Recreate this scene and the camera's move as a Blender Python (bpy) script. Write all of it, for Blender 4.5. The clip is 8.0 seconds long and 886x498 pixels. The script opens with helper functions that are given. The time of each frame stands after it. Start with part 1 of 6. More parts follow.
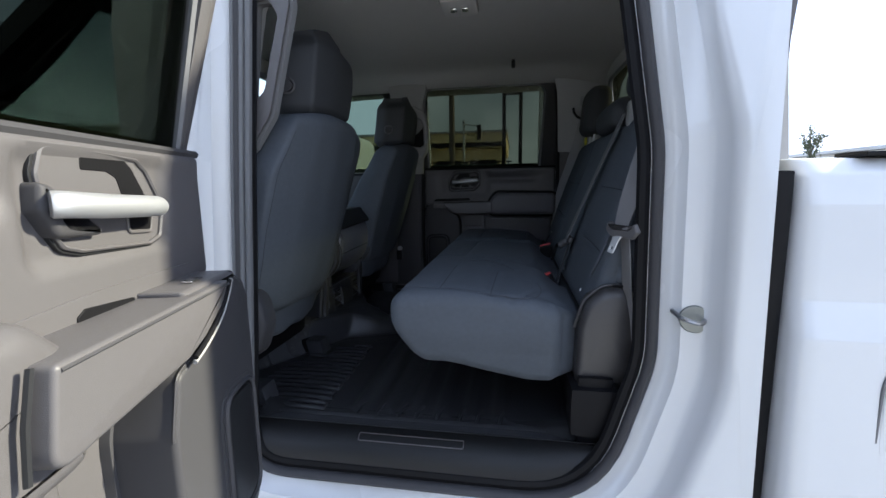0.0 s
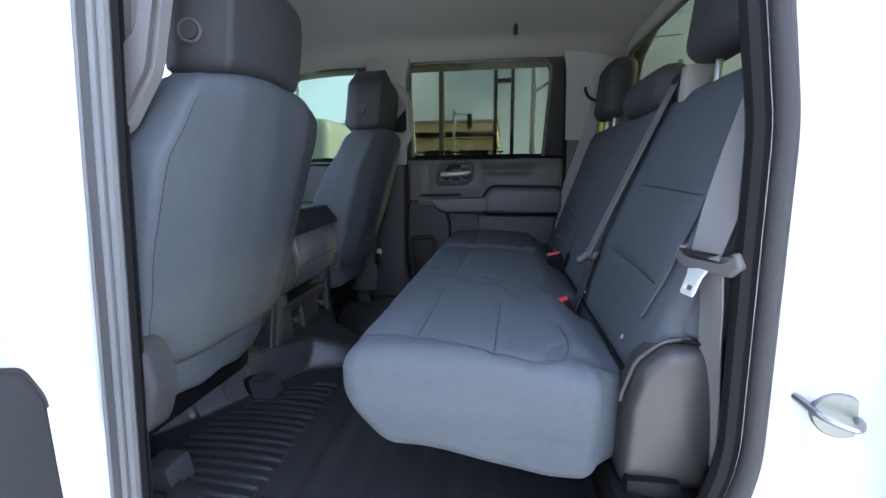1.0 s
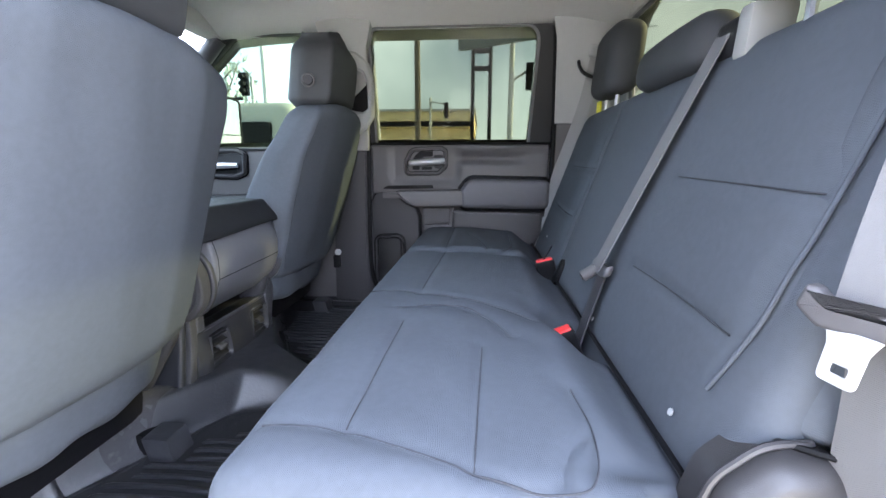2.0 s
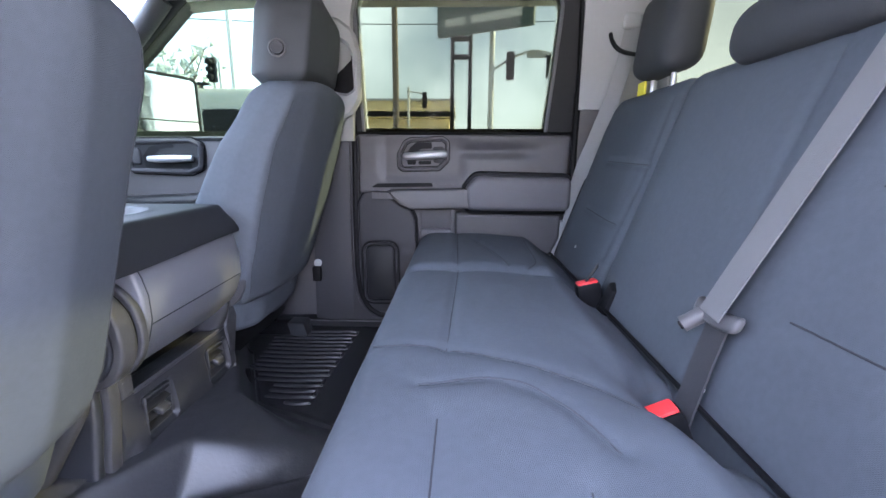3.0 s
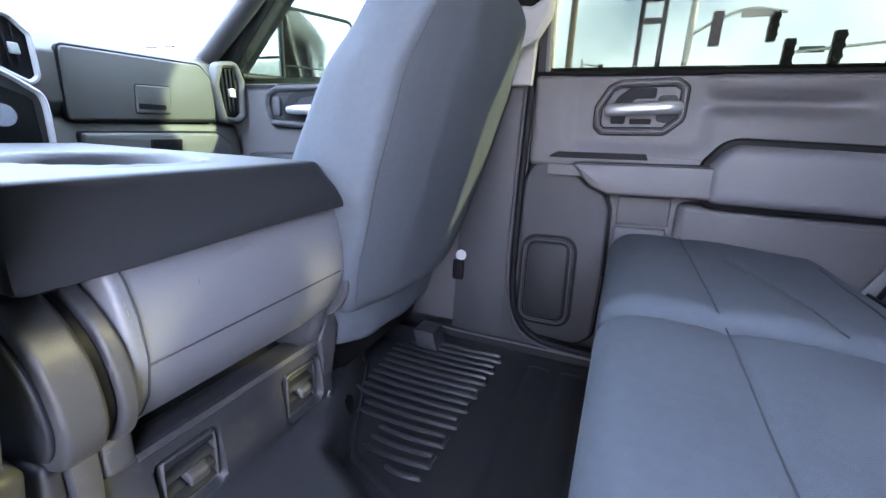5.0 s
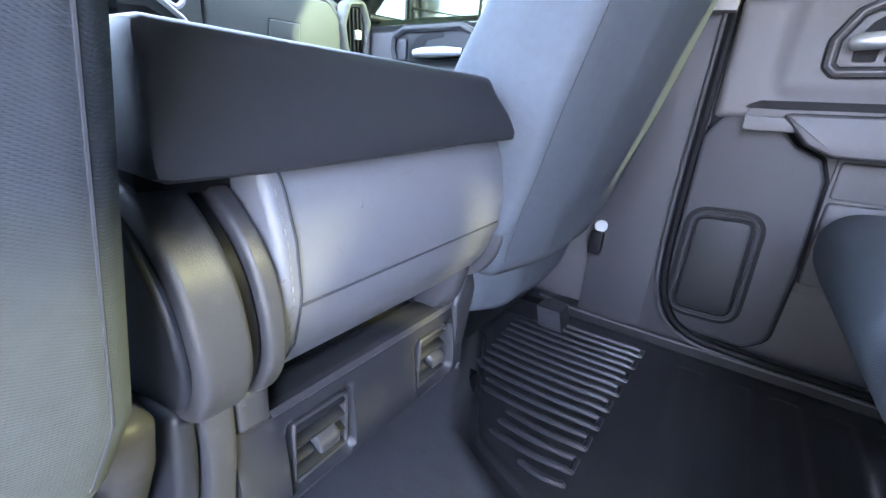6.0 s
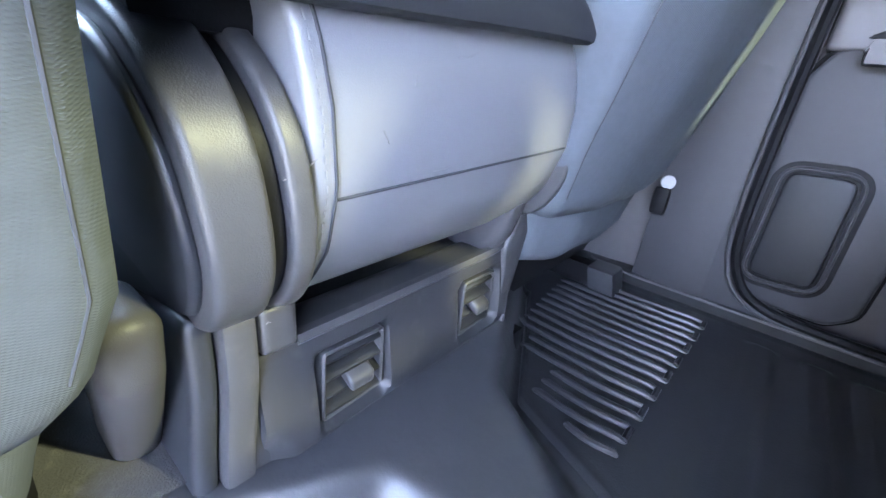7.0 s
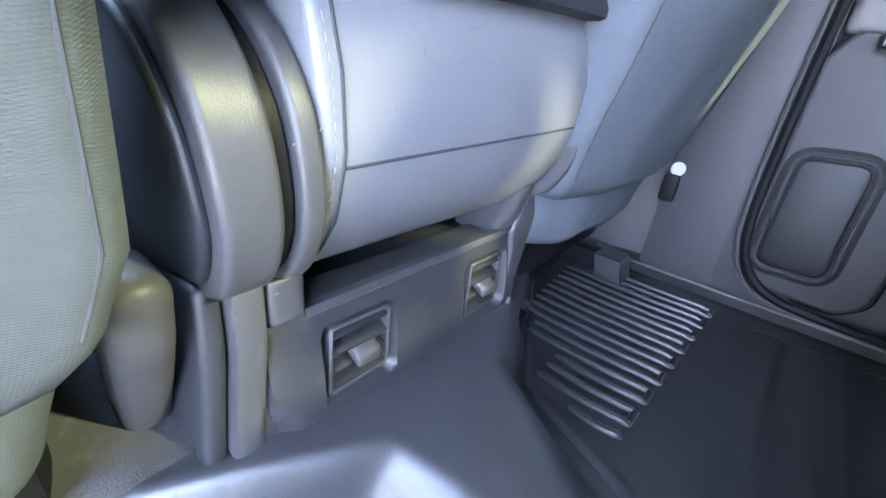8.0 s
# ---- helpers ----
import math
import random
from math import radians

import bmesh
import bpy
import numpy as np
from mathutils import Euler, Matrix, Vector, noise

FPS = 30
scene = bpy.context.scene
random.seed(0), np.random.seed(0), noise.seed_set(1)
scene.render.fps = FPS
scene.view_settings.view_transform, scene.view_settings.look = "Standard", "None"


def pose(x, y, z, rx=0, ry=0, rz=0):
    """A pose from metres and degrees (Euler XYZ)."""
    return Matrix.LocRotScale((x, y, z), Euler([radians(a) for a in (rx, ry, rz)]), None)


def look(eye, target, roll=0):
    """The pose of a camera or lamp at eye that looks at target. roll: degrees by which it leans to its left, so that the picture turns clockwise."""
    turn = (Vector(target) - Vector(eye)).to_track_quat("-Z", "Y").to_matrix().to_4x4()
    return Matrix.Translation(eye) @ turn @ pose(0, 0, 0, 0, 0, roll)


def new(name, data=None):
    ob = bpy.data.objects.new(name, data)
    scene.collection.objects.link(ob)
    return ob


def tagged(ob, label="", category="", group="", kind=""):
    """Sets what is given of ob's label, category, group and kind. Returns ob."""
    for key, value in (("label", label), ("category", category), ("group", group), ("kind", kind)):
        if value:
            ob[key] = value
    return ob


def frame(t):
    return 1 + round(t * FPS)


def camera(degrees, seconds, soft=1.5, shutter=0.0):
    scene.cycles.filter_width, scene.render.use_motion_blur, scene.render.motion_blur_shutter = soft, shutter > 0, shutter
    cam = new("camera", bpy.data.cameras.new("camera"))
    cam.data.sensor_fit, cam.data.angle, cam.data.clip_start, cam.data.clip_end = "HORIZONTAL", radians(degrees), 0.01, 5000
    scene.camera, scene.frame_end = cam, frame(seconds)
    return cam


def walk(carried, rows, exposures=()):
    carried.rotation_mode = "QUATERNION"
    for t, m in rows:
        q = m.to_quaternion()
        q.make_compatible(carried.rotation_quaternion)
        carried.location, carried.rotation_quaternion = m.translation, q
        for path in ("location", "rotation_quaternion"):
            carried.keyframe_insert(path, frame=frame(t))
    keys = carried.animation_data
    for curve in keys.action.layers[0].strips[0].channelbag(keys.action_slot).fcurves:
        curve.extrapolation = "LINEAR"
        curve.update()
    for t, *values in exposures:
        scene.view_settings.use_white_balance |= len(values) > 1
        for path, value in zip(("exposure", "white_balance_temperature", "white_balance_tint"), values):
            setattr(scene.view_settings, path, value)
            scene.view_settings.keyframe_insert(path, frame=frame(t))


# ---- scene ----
cam = camera(93.0, 8.0)
PATH = [
    (0, (0.4, -0.049, 1.345), (0.069, 1.901, 1.047), -0.9),
    (0.5, (0.375, 0.124, 1.345), (0.061, 2.074, 1.03), -0.6),
    (0.6, (0.373, 0.154, 1.354), (0.077, 2.103, 1.018), -0.2),
    (1, (0.353, 0.341, 1.36), (0.072, 2.291, 1.016), -0.4),
    (1.5, (0.334, 0.521, 1.356), (0.106, 2.474, 0.991), 0.0),
    (2, (0.343, 0.663, 1.352), (0.171, 2.617, 0.964), 0.1),
    (2.2, (0.324, 0.719, 1.358), (0.186, 2.674, 0.957), 0.3),
    (3.3, (0.19, 1.051, 1.367), (0.128, 2.995, 0.905), 0.2),
    (3.5, (0.169, 1.098, 1.38), (0.081, 3.035, 0.89), 0.3),
    (4, (0.155, 1.245, 1.367), (-0.08, 3.169, 0.877), 0.7),
    (4.5, (0.138, 1.381, 1.339), (-0.332, 3.259, 0.839), 1.5),
    (5, (0.075, 1.451, 1.298), (-0.656, 3.234, 0.762), 2.4),
    (5.2, (0.037, 1.462, 1.287), (-0.789, 3.195, 0.727), 2.9),
    (6.3, (-0.123, 1.518, 1.178), (-1.209, 3.043, 0.474), 5.1),
    (6.5, (-0.132, 1.524, 1.157), (-1.244, 3.014, 0.42), 5.6),
    (7, (-0.132, 1.535, 1.138), (-1.266, 2.977, 0.341), 5.9),
    (7.5, (-0.129, 1.533, 1.128), (-1.27, 2.951, 0.299), 6.1),
    (8, (-0.129, 1.531, 1.125), (-1.269, 2.945, 0.287), 6.2),
]
EXPOSURES = [(0, 0.77, 5650, 14), (0.6, 1.61, 5650, 14), (1, 2.41, 5600, 14), (1.5, 3.31, 5950, 15), (2.2, 3.71, 6000, 19), (3.5, 4.26, 5620, 26), (5, 4.56, 5600, 24), (6.5, 5.16, 5330, 20), (8, 5.41, 5300, 19)]
walk(cam, [(t, look(eye, target, roll)) for t, eye, target, roll in PATH], EXPOSURES)

# ---- world, sun, exposure ----
SUN_EL, SUN_AZ = 30.2, -19.0     # degrees; azimuth turned from the truck's tail towards its driver side
sun_dir = Vector((math.cos(radians(SUN_EL)) * math.cos(radians(SUN_AZ)), -math.cos(radians(SUN_EL)) * math.sin(radians(SUN_AZ)), math.sin(radians(SUN_EL))))
world = bpy.data.worlds.new("sky")
scene.world = world
world.use_nodes = True
wn = world.node_tree
wn.nodes.clear()
w_out = wn.nodes.new("ShaderNodeOutputWorld")
w_bg = wn.nodes.new("ShaderNodeBackground")
w_sky = wn.nodes.new("ShaderNodeTexSky")
w_sky.sky_type = "NISHITA"
w_sky.sun_disc = False
w_sky.sun_elevation = radians(SUN_EL)
w_sky.sun_rotation = math.atan2(sun_dir.x, sun_dir.y)
w_sky.dust_density = 2.0
w_co = wn.nodes.new("ShaderNodeTexCoord")
w_no = wn.nodes.new("ShaderNodeTexNoise")
w_no.inputs["Scale"].default_value = 2.6
w_no.inputs["Detail"].default_value = 5.0
w_ra = wn.nodes.new("ShaderNodeValToRGB")
w_ra.color_ramp.elements[0].position = 0.30
w_ra.color_ramp.elements[1].position = 0.62
w_mx = wn.nodes.new("ShaderNodeMix")
w_mx.data_type = "RGBA"
w_mx.inputs["B"].default_value = (10.5, 11.6, 13.2, 1)
wn.links.new(w_co.outputs["Generated"], w_no.inputs["Vector"])
wn.links.new(w_no.outputs["Fac"], w_ra.inputs["Fac"])
wn.links.new(w_ra.outputs["Color"], w_mx.inputs["Factor"])
wn.links.new(w_sky.outputs["Color"], w_mx.inputs["A"])
wn.links.new(w_mx.outputs["Result"], w_bg.inputs["Color"])
w_bg.inputs["Strength"].default_value = 0.125
wn.links.new(w_bg.outputs["Background"], w_out.inputs["Surface"])

sun = new("sun", bpy.data.lights.new("sun", "SUN"))
sun.data.energy = 9.0
sun.data.angle = radians(2.0)
sun.data.color = (1.0, 0.89, 0.60)
sun.matrix_world = look(sun_dir * 30, (0, 0, 0))


# ---- materials ----
def mat(name, col, rough=0.6, metal=0.0, vary=0.15, scale=30.0, grain=0.0, grain_scale=400.0, spots=0.0, coat=0.0, weave=0.0, tint=None, spec=0.5):
    """A surface with colour variation at two scales, uneven gloss and fine relief; sizes in metres by object coordinates."""
    m = bpy.data.materials.new(name)
    m.use_nodes = True
    nt = m.node_tree
    b = nt.nodes["Principled BSDF"]
    b.inputs["Roughness"].default_value = rough
    b.inputs["Metallic"].default_value = metal
    b.inputs["Specular IOR Level"].default_value = spec
    b.inputs["Coat Weight"].default_value = coat
    b.inputs["Coat Roughness"].default_value = 0.06
    co = nt.nodes.new("ShaderNodeTexCoord")
    n1 = nt.nodes.new("ShaderNodeTexNoise")
    n1.inputs["Scale"].default_value = scale * 0.2
    n1.inputs["Detail"].default_value = 4
    n2 = nt.nodes.new("ShaderNodeTexNoise")
    n2.inputs["Scale"].default_value = scale * 4
    n2.inputs["Detail"].default_value = 3
    add = nt.nodes.new("ShaderNodeMath")
    add.operation = "MULTIPLY_ADD"
    add.inputs[1].default_value = 0.5
    mix = nt.nodes.new("ShaderNodeMix")
    mix.data_type = "RGBA"
    lo = [c * (1 - vary) for c in col]
    hi = [min(1, c * (1 + vary)) for c in (tint or col)]
    mix.inputs["A"].default_value = (*lo, 1)
    mix.inputs["B"].default_value = (*hi, 1)
    for n in (n1, n2):
        nt.links.new(co.outputs["Object"], n.inputs["Vector"])
    half = nt.nodes.new("ShaderNodeMath")
    half.operation = "MULTIPLY"
    half.inputs[1].default_value = 0.5
    nt.links.new(n1.outputs["Fac"], half.inputs[0])
    nt.links.new(n2.outputs["Fac"], add.inputs[0])
    nt.links.new(half.outputs[0], add.inputs[2])
    nt.links.new(add.outputs[0], mix.inputs["Factor"])
    colour = mix.outputs["Result"]
    if spots:
        n3 = nt.nodes.new("ShaderNodeTexNoise")
        n3.inputs["Scale"].default_value = scale * 1.3
        n3.inputs["Detail"].default_value = 6
        r3 = nt.nodes.new("ShaderNodeValToRGB")
        r3.color_ramp.elements[0].position = 0.58
        r3.color_ramp.elements[1].position = 0.75
        m3 = nt.nodes.new("ShaderNodeMix")
        m3.data_type = "RGBA"
        m3.inputs["B"].default_value = (0.3, 0.28, 0.25, 1)
        k3 = nt.nodes.new("ShaderNodeMath")
        k3.operation = "MULTIPLY"
        k3.inputs[1].default_value = spots
        nt.links.new(co.outputs["Object"], n3.inputs["Vector"])
        nt.links.new(n3.outputs["Fac"], r3.inputs["Fac"])
        nt.links.new(r3.outputs["Color"], k3.inputs[0])
        nt.links.new(k3.outputs[0], m3.inputs["Factor"])
        nt.links.new(colour, m3.inputs["A"])
        colour = m3.outputs["Result"]
    nt.links.new(colour, b.inputs["Base Color"])
    rr = nt.nodes.new("ShaderNodeMapRange")
    rr.inputs["To Min"].default_value = max(0.02, rough - 0.08)
    rr.inputs["To Max"].default_value = min(1, rough + 0.08)
    nt.links.new(n1.outputs["Fac"], rr.inputs["Value"])
    nt.links.new(rr.outputs["Result"], b.inputs["Roughness"])
    if grain or weave:
        bump = nt.nodes.new("ShaderNodeBump")
        bump.inputs["Distance"].default_value = 0.001
        if weave:
            # two crossed sets of bands make the threads
            g = nt.nodes.new("ShaderNodeMath")
            g.operation = "MULTIPLY"
            turn = nt.nodes.new("ShaderNodeVectorRotate")
            turn.inputs["Axis"].default_value = (0.4, 0.3, 1.0)
            turn.inputs["Angle"].default_value = 1.3
            nt.links.new(co.outputs["Object"], turn.inputs["Vector"])
            for k, vec in ((0, co.outputs["Object"]), (1, turn.outputs["Vector"])):
                wv = nt.nodes.new("ShaderNodeTexWave")
                wv.wave_type = "BANDS"
                wv.bands_direction = "DIAGONAL"
                wv.inputs["Scale"].default_value = grain_scale
                wv.inputs["Distortion"].default_value = 0.8
                wv.inputs["Detail Scale"].default_value = 2.0
                nt.links.new(vec, wv.inputs["Vector"])
                nt.links.new(wv.outputs["Fac"], g.inputs[k])
            bump.inputs["Strength"].default_value = weave
        else:
            g = nt.nodes.new("ShaderNodeTexNoise")
            g.inputs["Scale"].default_value = grain_scale
            g.inputs["Detail"].default_value = 2
            bump.inputs["Strength"].default_value = grain
        if not weave:
            nt.links.new(co.outputs["Object"], g.inputs["Vector"])
        nt.links.new(g.outputs[0], bump.inputs["Height"])
        nt.links.new(bump.outputs["Normal"], b.inputs["Normal"])
    return m


def glass_mat(name, tint, gloss=1.0):
    m = bpy.data.materials.new(name)
    m.use_nodes = True
    nt = m.node_tree
    nt.nodes.clear()
    out = nt.nodes.new("ShaderNodeOutputMaterial")
    tr = nt.nodes.new("ShaderNodeBsdfTransparent")
    tr.inputs["Color"].default_value = (*tint, 1)
    gl = nt.nodes.new("ShaderNodeBsdfGlossy")
    gl.inputs["Roughness"].default_value = 0.02
    lw = nt.nodes.new("ShaderNodeLayerWeight")
    pw = nt.nodes.new("ShaderNodeMath")
    pw.operation = "POWER"
    pw.inputs[1].default_value = 4.0
    fr = nt.nodes.new("ShaderNodeMath")
    fr.operation = "MULTIPLY_ADD"
    fr.inputs[1].default_value = 0.5 * gloss
    fr.inputs[2].default_value = 0.015 * gloss
    nt.links.new(lw.outputs["Facing"], pw.inputs[0])
    nt.links.new(pw.outputs[0], fr.inputs[0])
    mx = nt.nodes.new("ShaderNodeMixShader")
    nt.links.new(fr.outputs[0], mx.inputs["Fac"])
    nt.links.new(tr.outputs["BSDF"], mx.inputs[1])
    nt.links.new(gl.outputs["BSDF"], mx.inputs[2])
    nt.links.new(mx.outputs["Shader"], out.inputs["Surface"])
    return m


M_CLOTH = mat("seat_cloth", (0.068, 0.0765, 0.090), 0.78, vary=0.22, scale=22, weave=0.30, grain_scale=260, spec=0.15)
M_VINYL = mat("seat_vinyl", (0.122, 0.125, 0.138), 0.40, vary=0.08, scale=20, grain=0.2, grain_scale=900, spec=0.5)
M_HEADREST = mat("black_headrest_cloth", (0.036, 0.038, 0.042), 0.7, vary=0.12, scale=18, weave=0.12, grain_scale=260, spec=0.3)
# for the console's side faces: their shade is put into this navy colour
M_SIDE_SHADE = mat("shaded_navy_side", (0.016, 0.0175, 0.022), 0.42, vary=0.12, scale=20, grain=0.12, grain_scale=900, spec=0.6)
M_BROWN = mat("dark_brown_vinyl", (0.034, 0.0325, 0.034), 0.36, vary=0.18, scale=20, grain=0.3, grain_scale=900, spec=0.45)
M_PAD = mat("armrest_vinyl", (0.110, 0.108, 0.117), 0.45, vary=0.08, scale=18, grain=0.2, grain_scale=900, spec=0.3)
M_SATIN = mat("satin_silver_paint", (0.46, 0.47, 0.49), 0.42, metal=0.7, vary=0.05, scale=30)
M_DARK = mat("dark_plastic", (0.015, 0.0155, 0.017), 0.42, vary=0.12, scale=25, grain=0.25, grain_scale=1200, spec=0.2)
M_TRIM = mat("grey_plastic", (0.077, 0.0735, 0.0765), 0.40, vary=0.10, scale=18, grain=0.3, grain_scale=1100, spec=0.35)
M_LOWER = mat("dark_grey_plastic", (0.042, 0.0415, 0.045), 0.42, vary=0.10, scale=18, grain=0.3, grain_scale=1100, spec=0.2)
M_BASE = mat("scuffed_grey_plastic", (0.040, 0.040, 0.043), 0.40, vary=0.16, scale=25, grain=0.25, grain_scale=900, spots=0.08, spec=0.35)
M_PANEL = mat("charcoal_plastic", (0.027, 0.0275, 0.030), 0.40, vary=0.14, scale=25, grain=0.25, grain_scale=900, spots=0.06, spec=0.3)
M_DASH = mat("olive_grey_plastic", (0.060, 0.060, 0.056), 0.45, vary=0.10, scale=18, grain=0.35, grain_scale=900, spec=0.25)
M_BLACK = mat("black_plastic", (0.006, 0.006, 0.007), 0.5, vary=0.2, scale=30, grain=0.2, spec=0.12)
M_RUBBER = mat("rubber_mat", (0.019, 0.0195, 0.022), 0.36, vary=0.25, scale=12, grain=0.35, grain_scale=260, spots=0.03, spec=0.45)
M_FLOOR = mat("vinyl_floor", (0.028, 0.029, 0.033), 0.43, vary=0.22, scale=9, grain=0.40, grain_scale=120, spots=0.05, spec=0.6)
M_SEAL = mat("rubber_seal", (0.10, 0.102, 0.108), 0.6, vary=0.15, scale=30)
M_PILLAR = mat("mid_grey_trim", (0.24, 0.238, 0.235), 0.75, vary=0.06, scale=14, grain=0.2, grain_scale=900)
# light handle trim, darkened in colour to offset daylight at the open door
M_DIM_GRIP = mat("dimmed_handle_plastic", (0.14, 0.141, 0.145), 0.55, vary=0.08, scale=16, grain=0.25, grain_scale=900, spec=0.3)
M_LIGHT = mat("light_grey_trim", (0.32, 0.32, 0.325), 0.7, vary=0.06, scale=14, grain=0.2, grain_scale=900)
M_HEAD = mat("headliner_cloth", (0.35, 0.345, 0.34), 0.95, vary=0.07, scale=25, grain=0.4, grain_scale=1500)
M_WHITE = mat("white_paint", (0.50, 0.51, 0.525), 0.25, vary=0.02, scale=6, coat=0.6)
M_CHROME = mat("satin_chrome", (0.75, 0.75, 0.76), 0.22, metal=1.0, vary=0.05, scale=30)
M_STEEL = mat("bare_steel", (0.38, 0.38, 0.39), 0.32, metal=1.0, vary=0.1, scale=40)
M_BELT = mat("belt_webbing", (0.146, 0.144, 0.147), 0.75, vary=0.06, scale=30, weave=0.5, grain_scale=420, spec=0.2)
# same webbing, lightened in colour for the strap that catches more light
M_LITBELT = mat("lit_belt_webbing", (0.27, 0.27, 0.275), 0.75, vary=0.06, scale=30, weave=0.5, grain_scale=420, spec=0.2)
M_TONGUE = mat("pale_nickel", (0.40, 0.40, 0.395), 0.5, metal=0.15, vary=0.05, scale=40)
M_RED = mat("red_plastic", (0.75, 0.035, 0.04), 0.4, vary=0.08, scale=40)
M_YELLOW = mat("yellow_tag", (0.75, 0.68, 0.05), 0.6, vary=0.08, scale=40)
M_CARPET = mat("dusty_carpet", (0.035, 0.035, 0.038), 0.95, vary=0.35, scale=30, grain=1.0, grain_scale=500, spots=0.12)
M_SEAM = mat("seam_thread", (0.040, 0.042, 0.048), 0.9, vary=0.1, scale=30, spec=0.1)
M_STITCH = mat("pale_stitching", (0.15, 0.15, 0.155), 0.9, vary=0.1, scale=30)
M_PRIVACY = glass_mat("privacy_glass", (0.200, 0.212, 0.170), 0.3)
M_BACKGLASS = glass_mat("rear_tinted_glass", (0.185, 0.19, 0.148), 0.4)
M_LID = mat("smooth_dark_vinyl", (0.020, 0.021, 0.024), 0.55, vary=0.08, scale=20, grain=0.15, grain_scale=900, spec=0.25)
M_CLEAR = glass_mat("clear_glass", (0.86, 0.90, 0.88))
M_FRONT = glass_mat("front_door_glass", (0.285, 0.33, 0.285), 0.4)
M_ASPHALT = mat("pale_concrete", (0.36, 0.355, 0.34), 0.9, vary=0.25, scale=1.5, grain=0.6, grain_scale=80, spots=0.15)
M_TAN = mat("tan_stucco", (0.62, 0.50, 0.28), 0.9, vary=0.08, scale=2)
M_BEIGE = mat("taupe_paint", (0.27, 0.265, 0.235), 0.5, vary=0.06, scale=3)
M_POLE = mat("weathered_wood", (0.12, 0.10, 0.085), 0.9, vary=0.25, scale=4)
M_GALV = mat("galvanised_steel", (0.42, 0.43, 0.44), 0.5, metal=0.4, vary=0.1, scale=3)
M_GREY = mat("zinc_plate", (0.22, 0.23, 0.22), 0.45, metal=0.6, vary=0.15, scale=30)
M_SIGN = mat("dark_green_sign", (0.03, 0.05, 0.05), 0.5, vary=0.1, scale=3)
M_FOLIAGE = mat("dull_foliage", (0.07, 0.085, 0.045), 0.8, vary=0.3, scale=4)
M_PALE = mat("pale_dry_foliage", (0.42, 0.46, 0.44), 0.9, vary=0.25, scale=4)
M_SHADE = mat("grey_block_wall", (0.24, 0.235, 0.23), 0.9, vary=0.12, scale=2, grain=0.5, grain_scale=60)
M_FAR = mat("distant_wall", (0.5, 0.48, 0.44), 0.9, vary=0.1, scale=1)


# ---- shapes ----
def part(name, shape, material, parent=None, label="", smooth=True, crease=42):
    """Links a shape (a bmesh, or vertices and faces) as one mesh object under a thing or a part."""
    me = bpy.data.meshes.new(name)
    if isinstance(shape, tuple):
        bm = bmesh.new()
        vs = [bm.verts.new(v) for v in shape[0]]
        for f in shape[1]:
            try:
                bm.faces.new([vs[i] for i in f])
            except ValueError:
                pass
    else:
        bm = shape
    bmesh.ops.recalc_face_normals(bm, faces=bm.faces)
    bm.to_mesh(me)
    bm.free()
    if smooth:
        me.polygons.foreach_set("use_smooth", [True] * len(me.polygons))
        me.set_sharp_from_angle(angle=radians(crease))
    me.materials.append(material)
    ob = new(name, me)
    if parent is not None:
        ob.parent = parent
        if parent.type == "EMPTY":
            ob.matrix_parent_inverse = Matrix.Translation(-parent.location)
    if label:
        ob["label"] = label
    return ob


def thing(name, at, label, category, group="", kind=""):
    ob = new(name)
    ob.empty_display_size = 0.05
    ob.location = at
    return tagged(ob, label, category, group, kind)


def softbox(lo, hi, r, step=0.02, deform=None):
    """A box with round edges on a fine grid; deform bends each point."""
    lo, hi = Vector(lo), Vector(hi)
    s = hi - lo
    c = (lo + hi) / 2
    r = min(r, min(s) / 2 - 1e-4)
    n = [max(3, int(round(a / step))) for a in s]
    ids, vs, fs = {}, [], []

    def coord(i, a):
        # lattice lines gathered near the edges
        u = i / n[a] * 2 - 1
        return u * s[a] / 2

    def vid(i, j, k):
        key = (i, j, k)
        if key not in ids:
            p = Vector((coord(i, 0), coord(j, 1), coord(k, 2)))
            q = Vector([max(-(s[a] / 2 - r), min(s[a] / 2 - r, p[a])) for a in range(3)])
            d = p - q
            if d.length > 1e-9:
                p = q + d.normalized() * r
            p = p + c
            if deform:
                p = Vector(deform(p.x, p.y, p.z))
            ids[key] = len(vs)
            vs.append(tuple(p))
        return ids[key]

    for a in range(3):
        b, d = (a + 1) % 3, (a + 2) % 3
        for side in (0, n[a]):
            for i in range(n[b]):
                for j in range(n[d]):
                    quad = []
                    for di, dj in ((0, 0), (1, 0), (1, 1), (0, 1)):
                        key = [0, 0, 0]
                        key[a], key[b], key[d] = side, i + di, j + dj
                        quad.append(vid(*key))
                    fs.append(quad)
    return vs, fs


def loft(rings, caps=True, closed=True):
    vs, fs = [], []
    n = len(rings[0])
    for ring in rings:
        vs += [tuple(p) for p in ring]
    for k in range(len(rings) - 1):
        for i in range(n if closed else n - 1):
            j = (i + 1) % n
            fs.append((k * n + i, k * n + j, (k + 1) * n + j, (k + 1) * n + i))
    if caps and closed:
        fs.append(tuple(range(n)))
        fs.append(tuple(range((len(rings) - 1) * n, len(rings) * n)))
    return vs, fs


def join(*shapes):
    vs, fs = [], []
    for v, f in shapes:
        k = len(vs)
        vs += v
        fs += [tuple(i + k for i in q) for q in f]
    return vs, fs


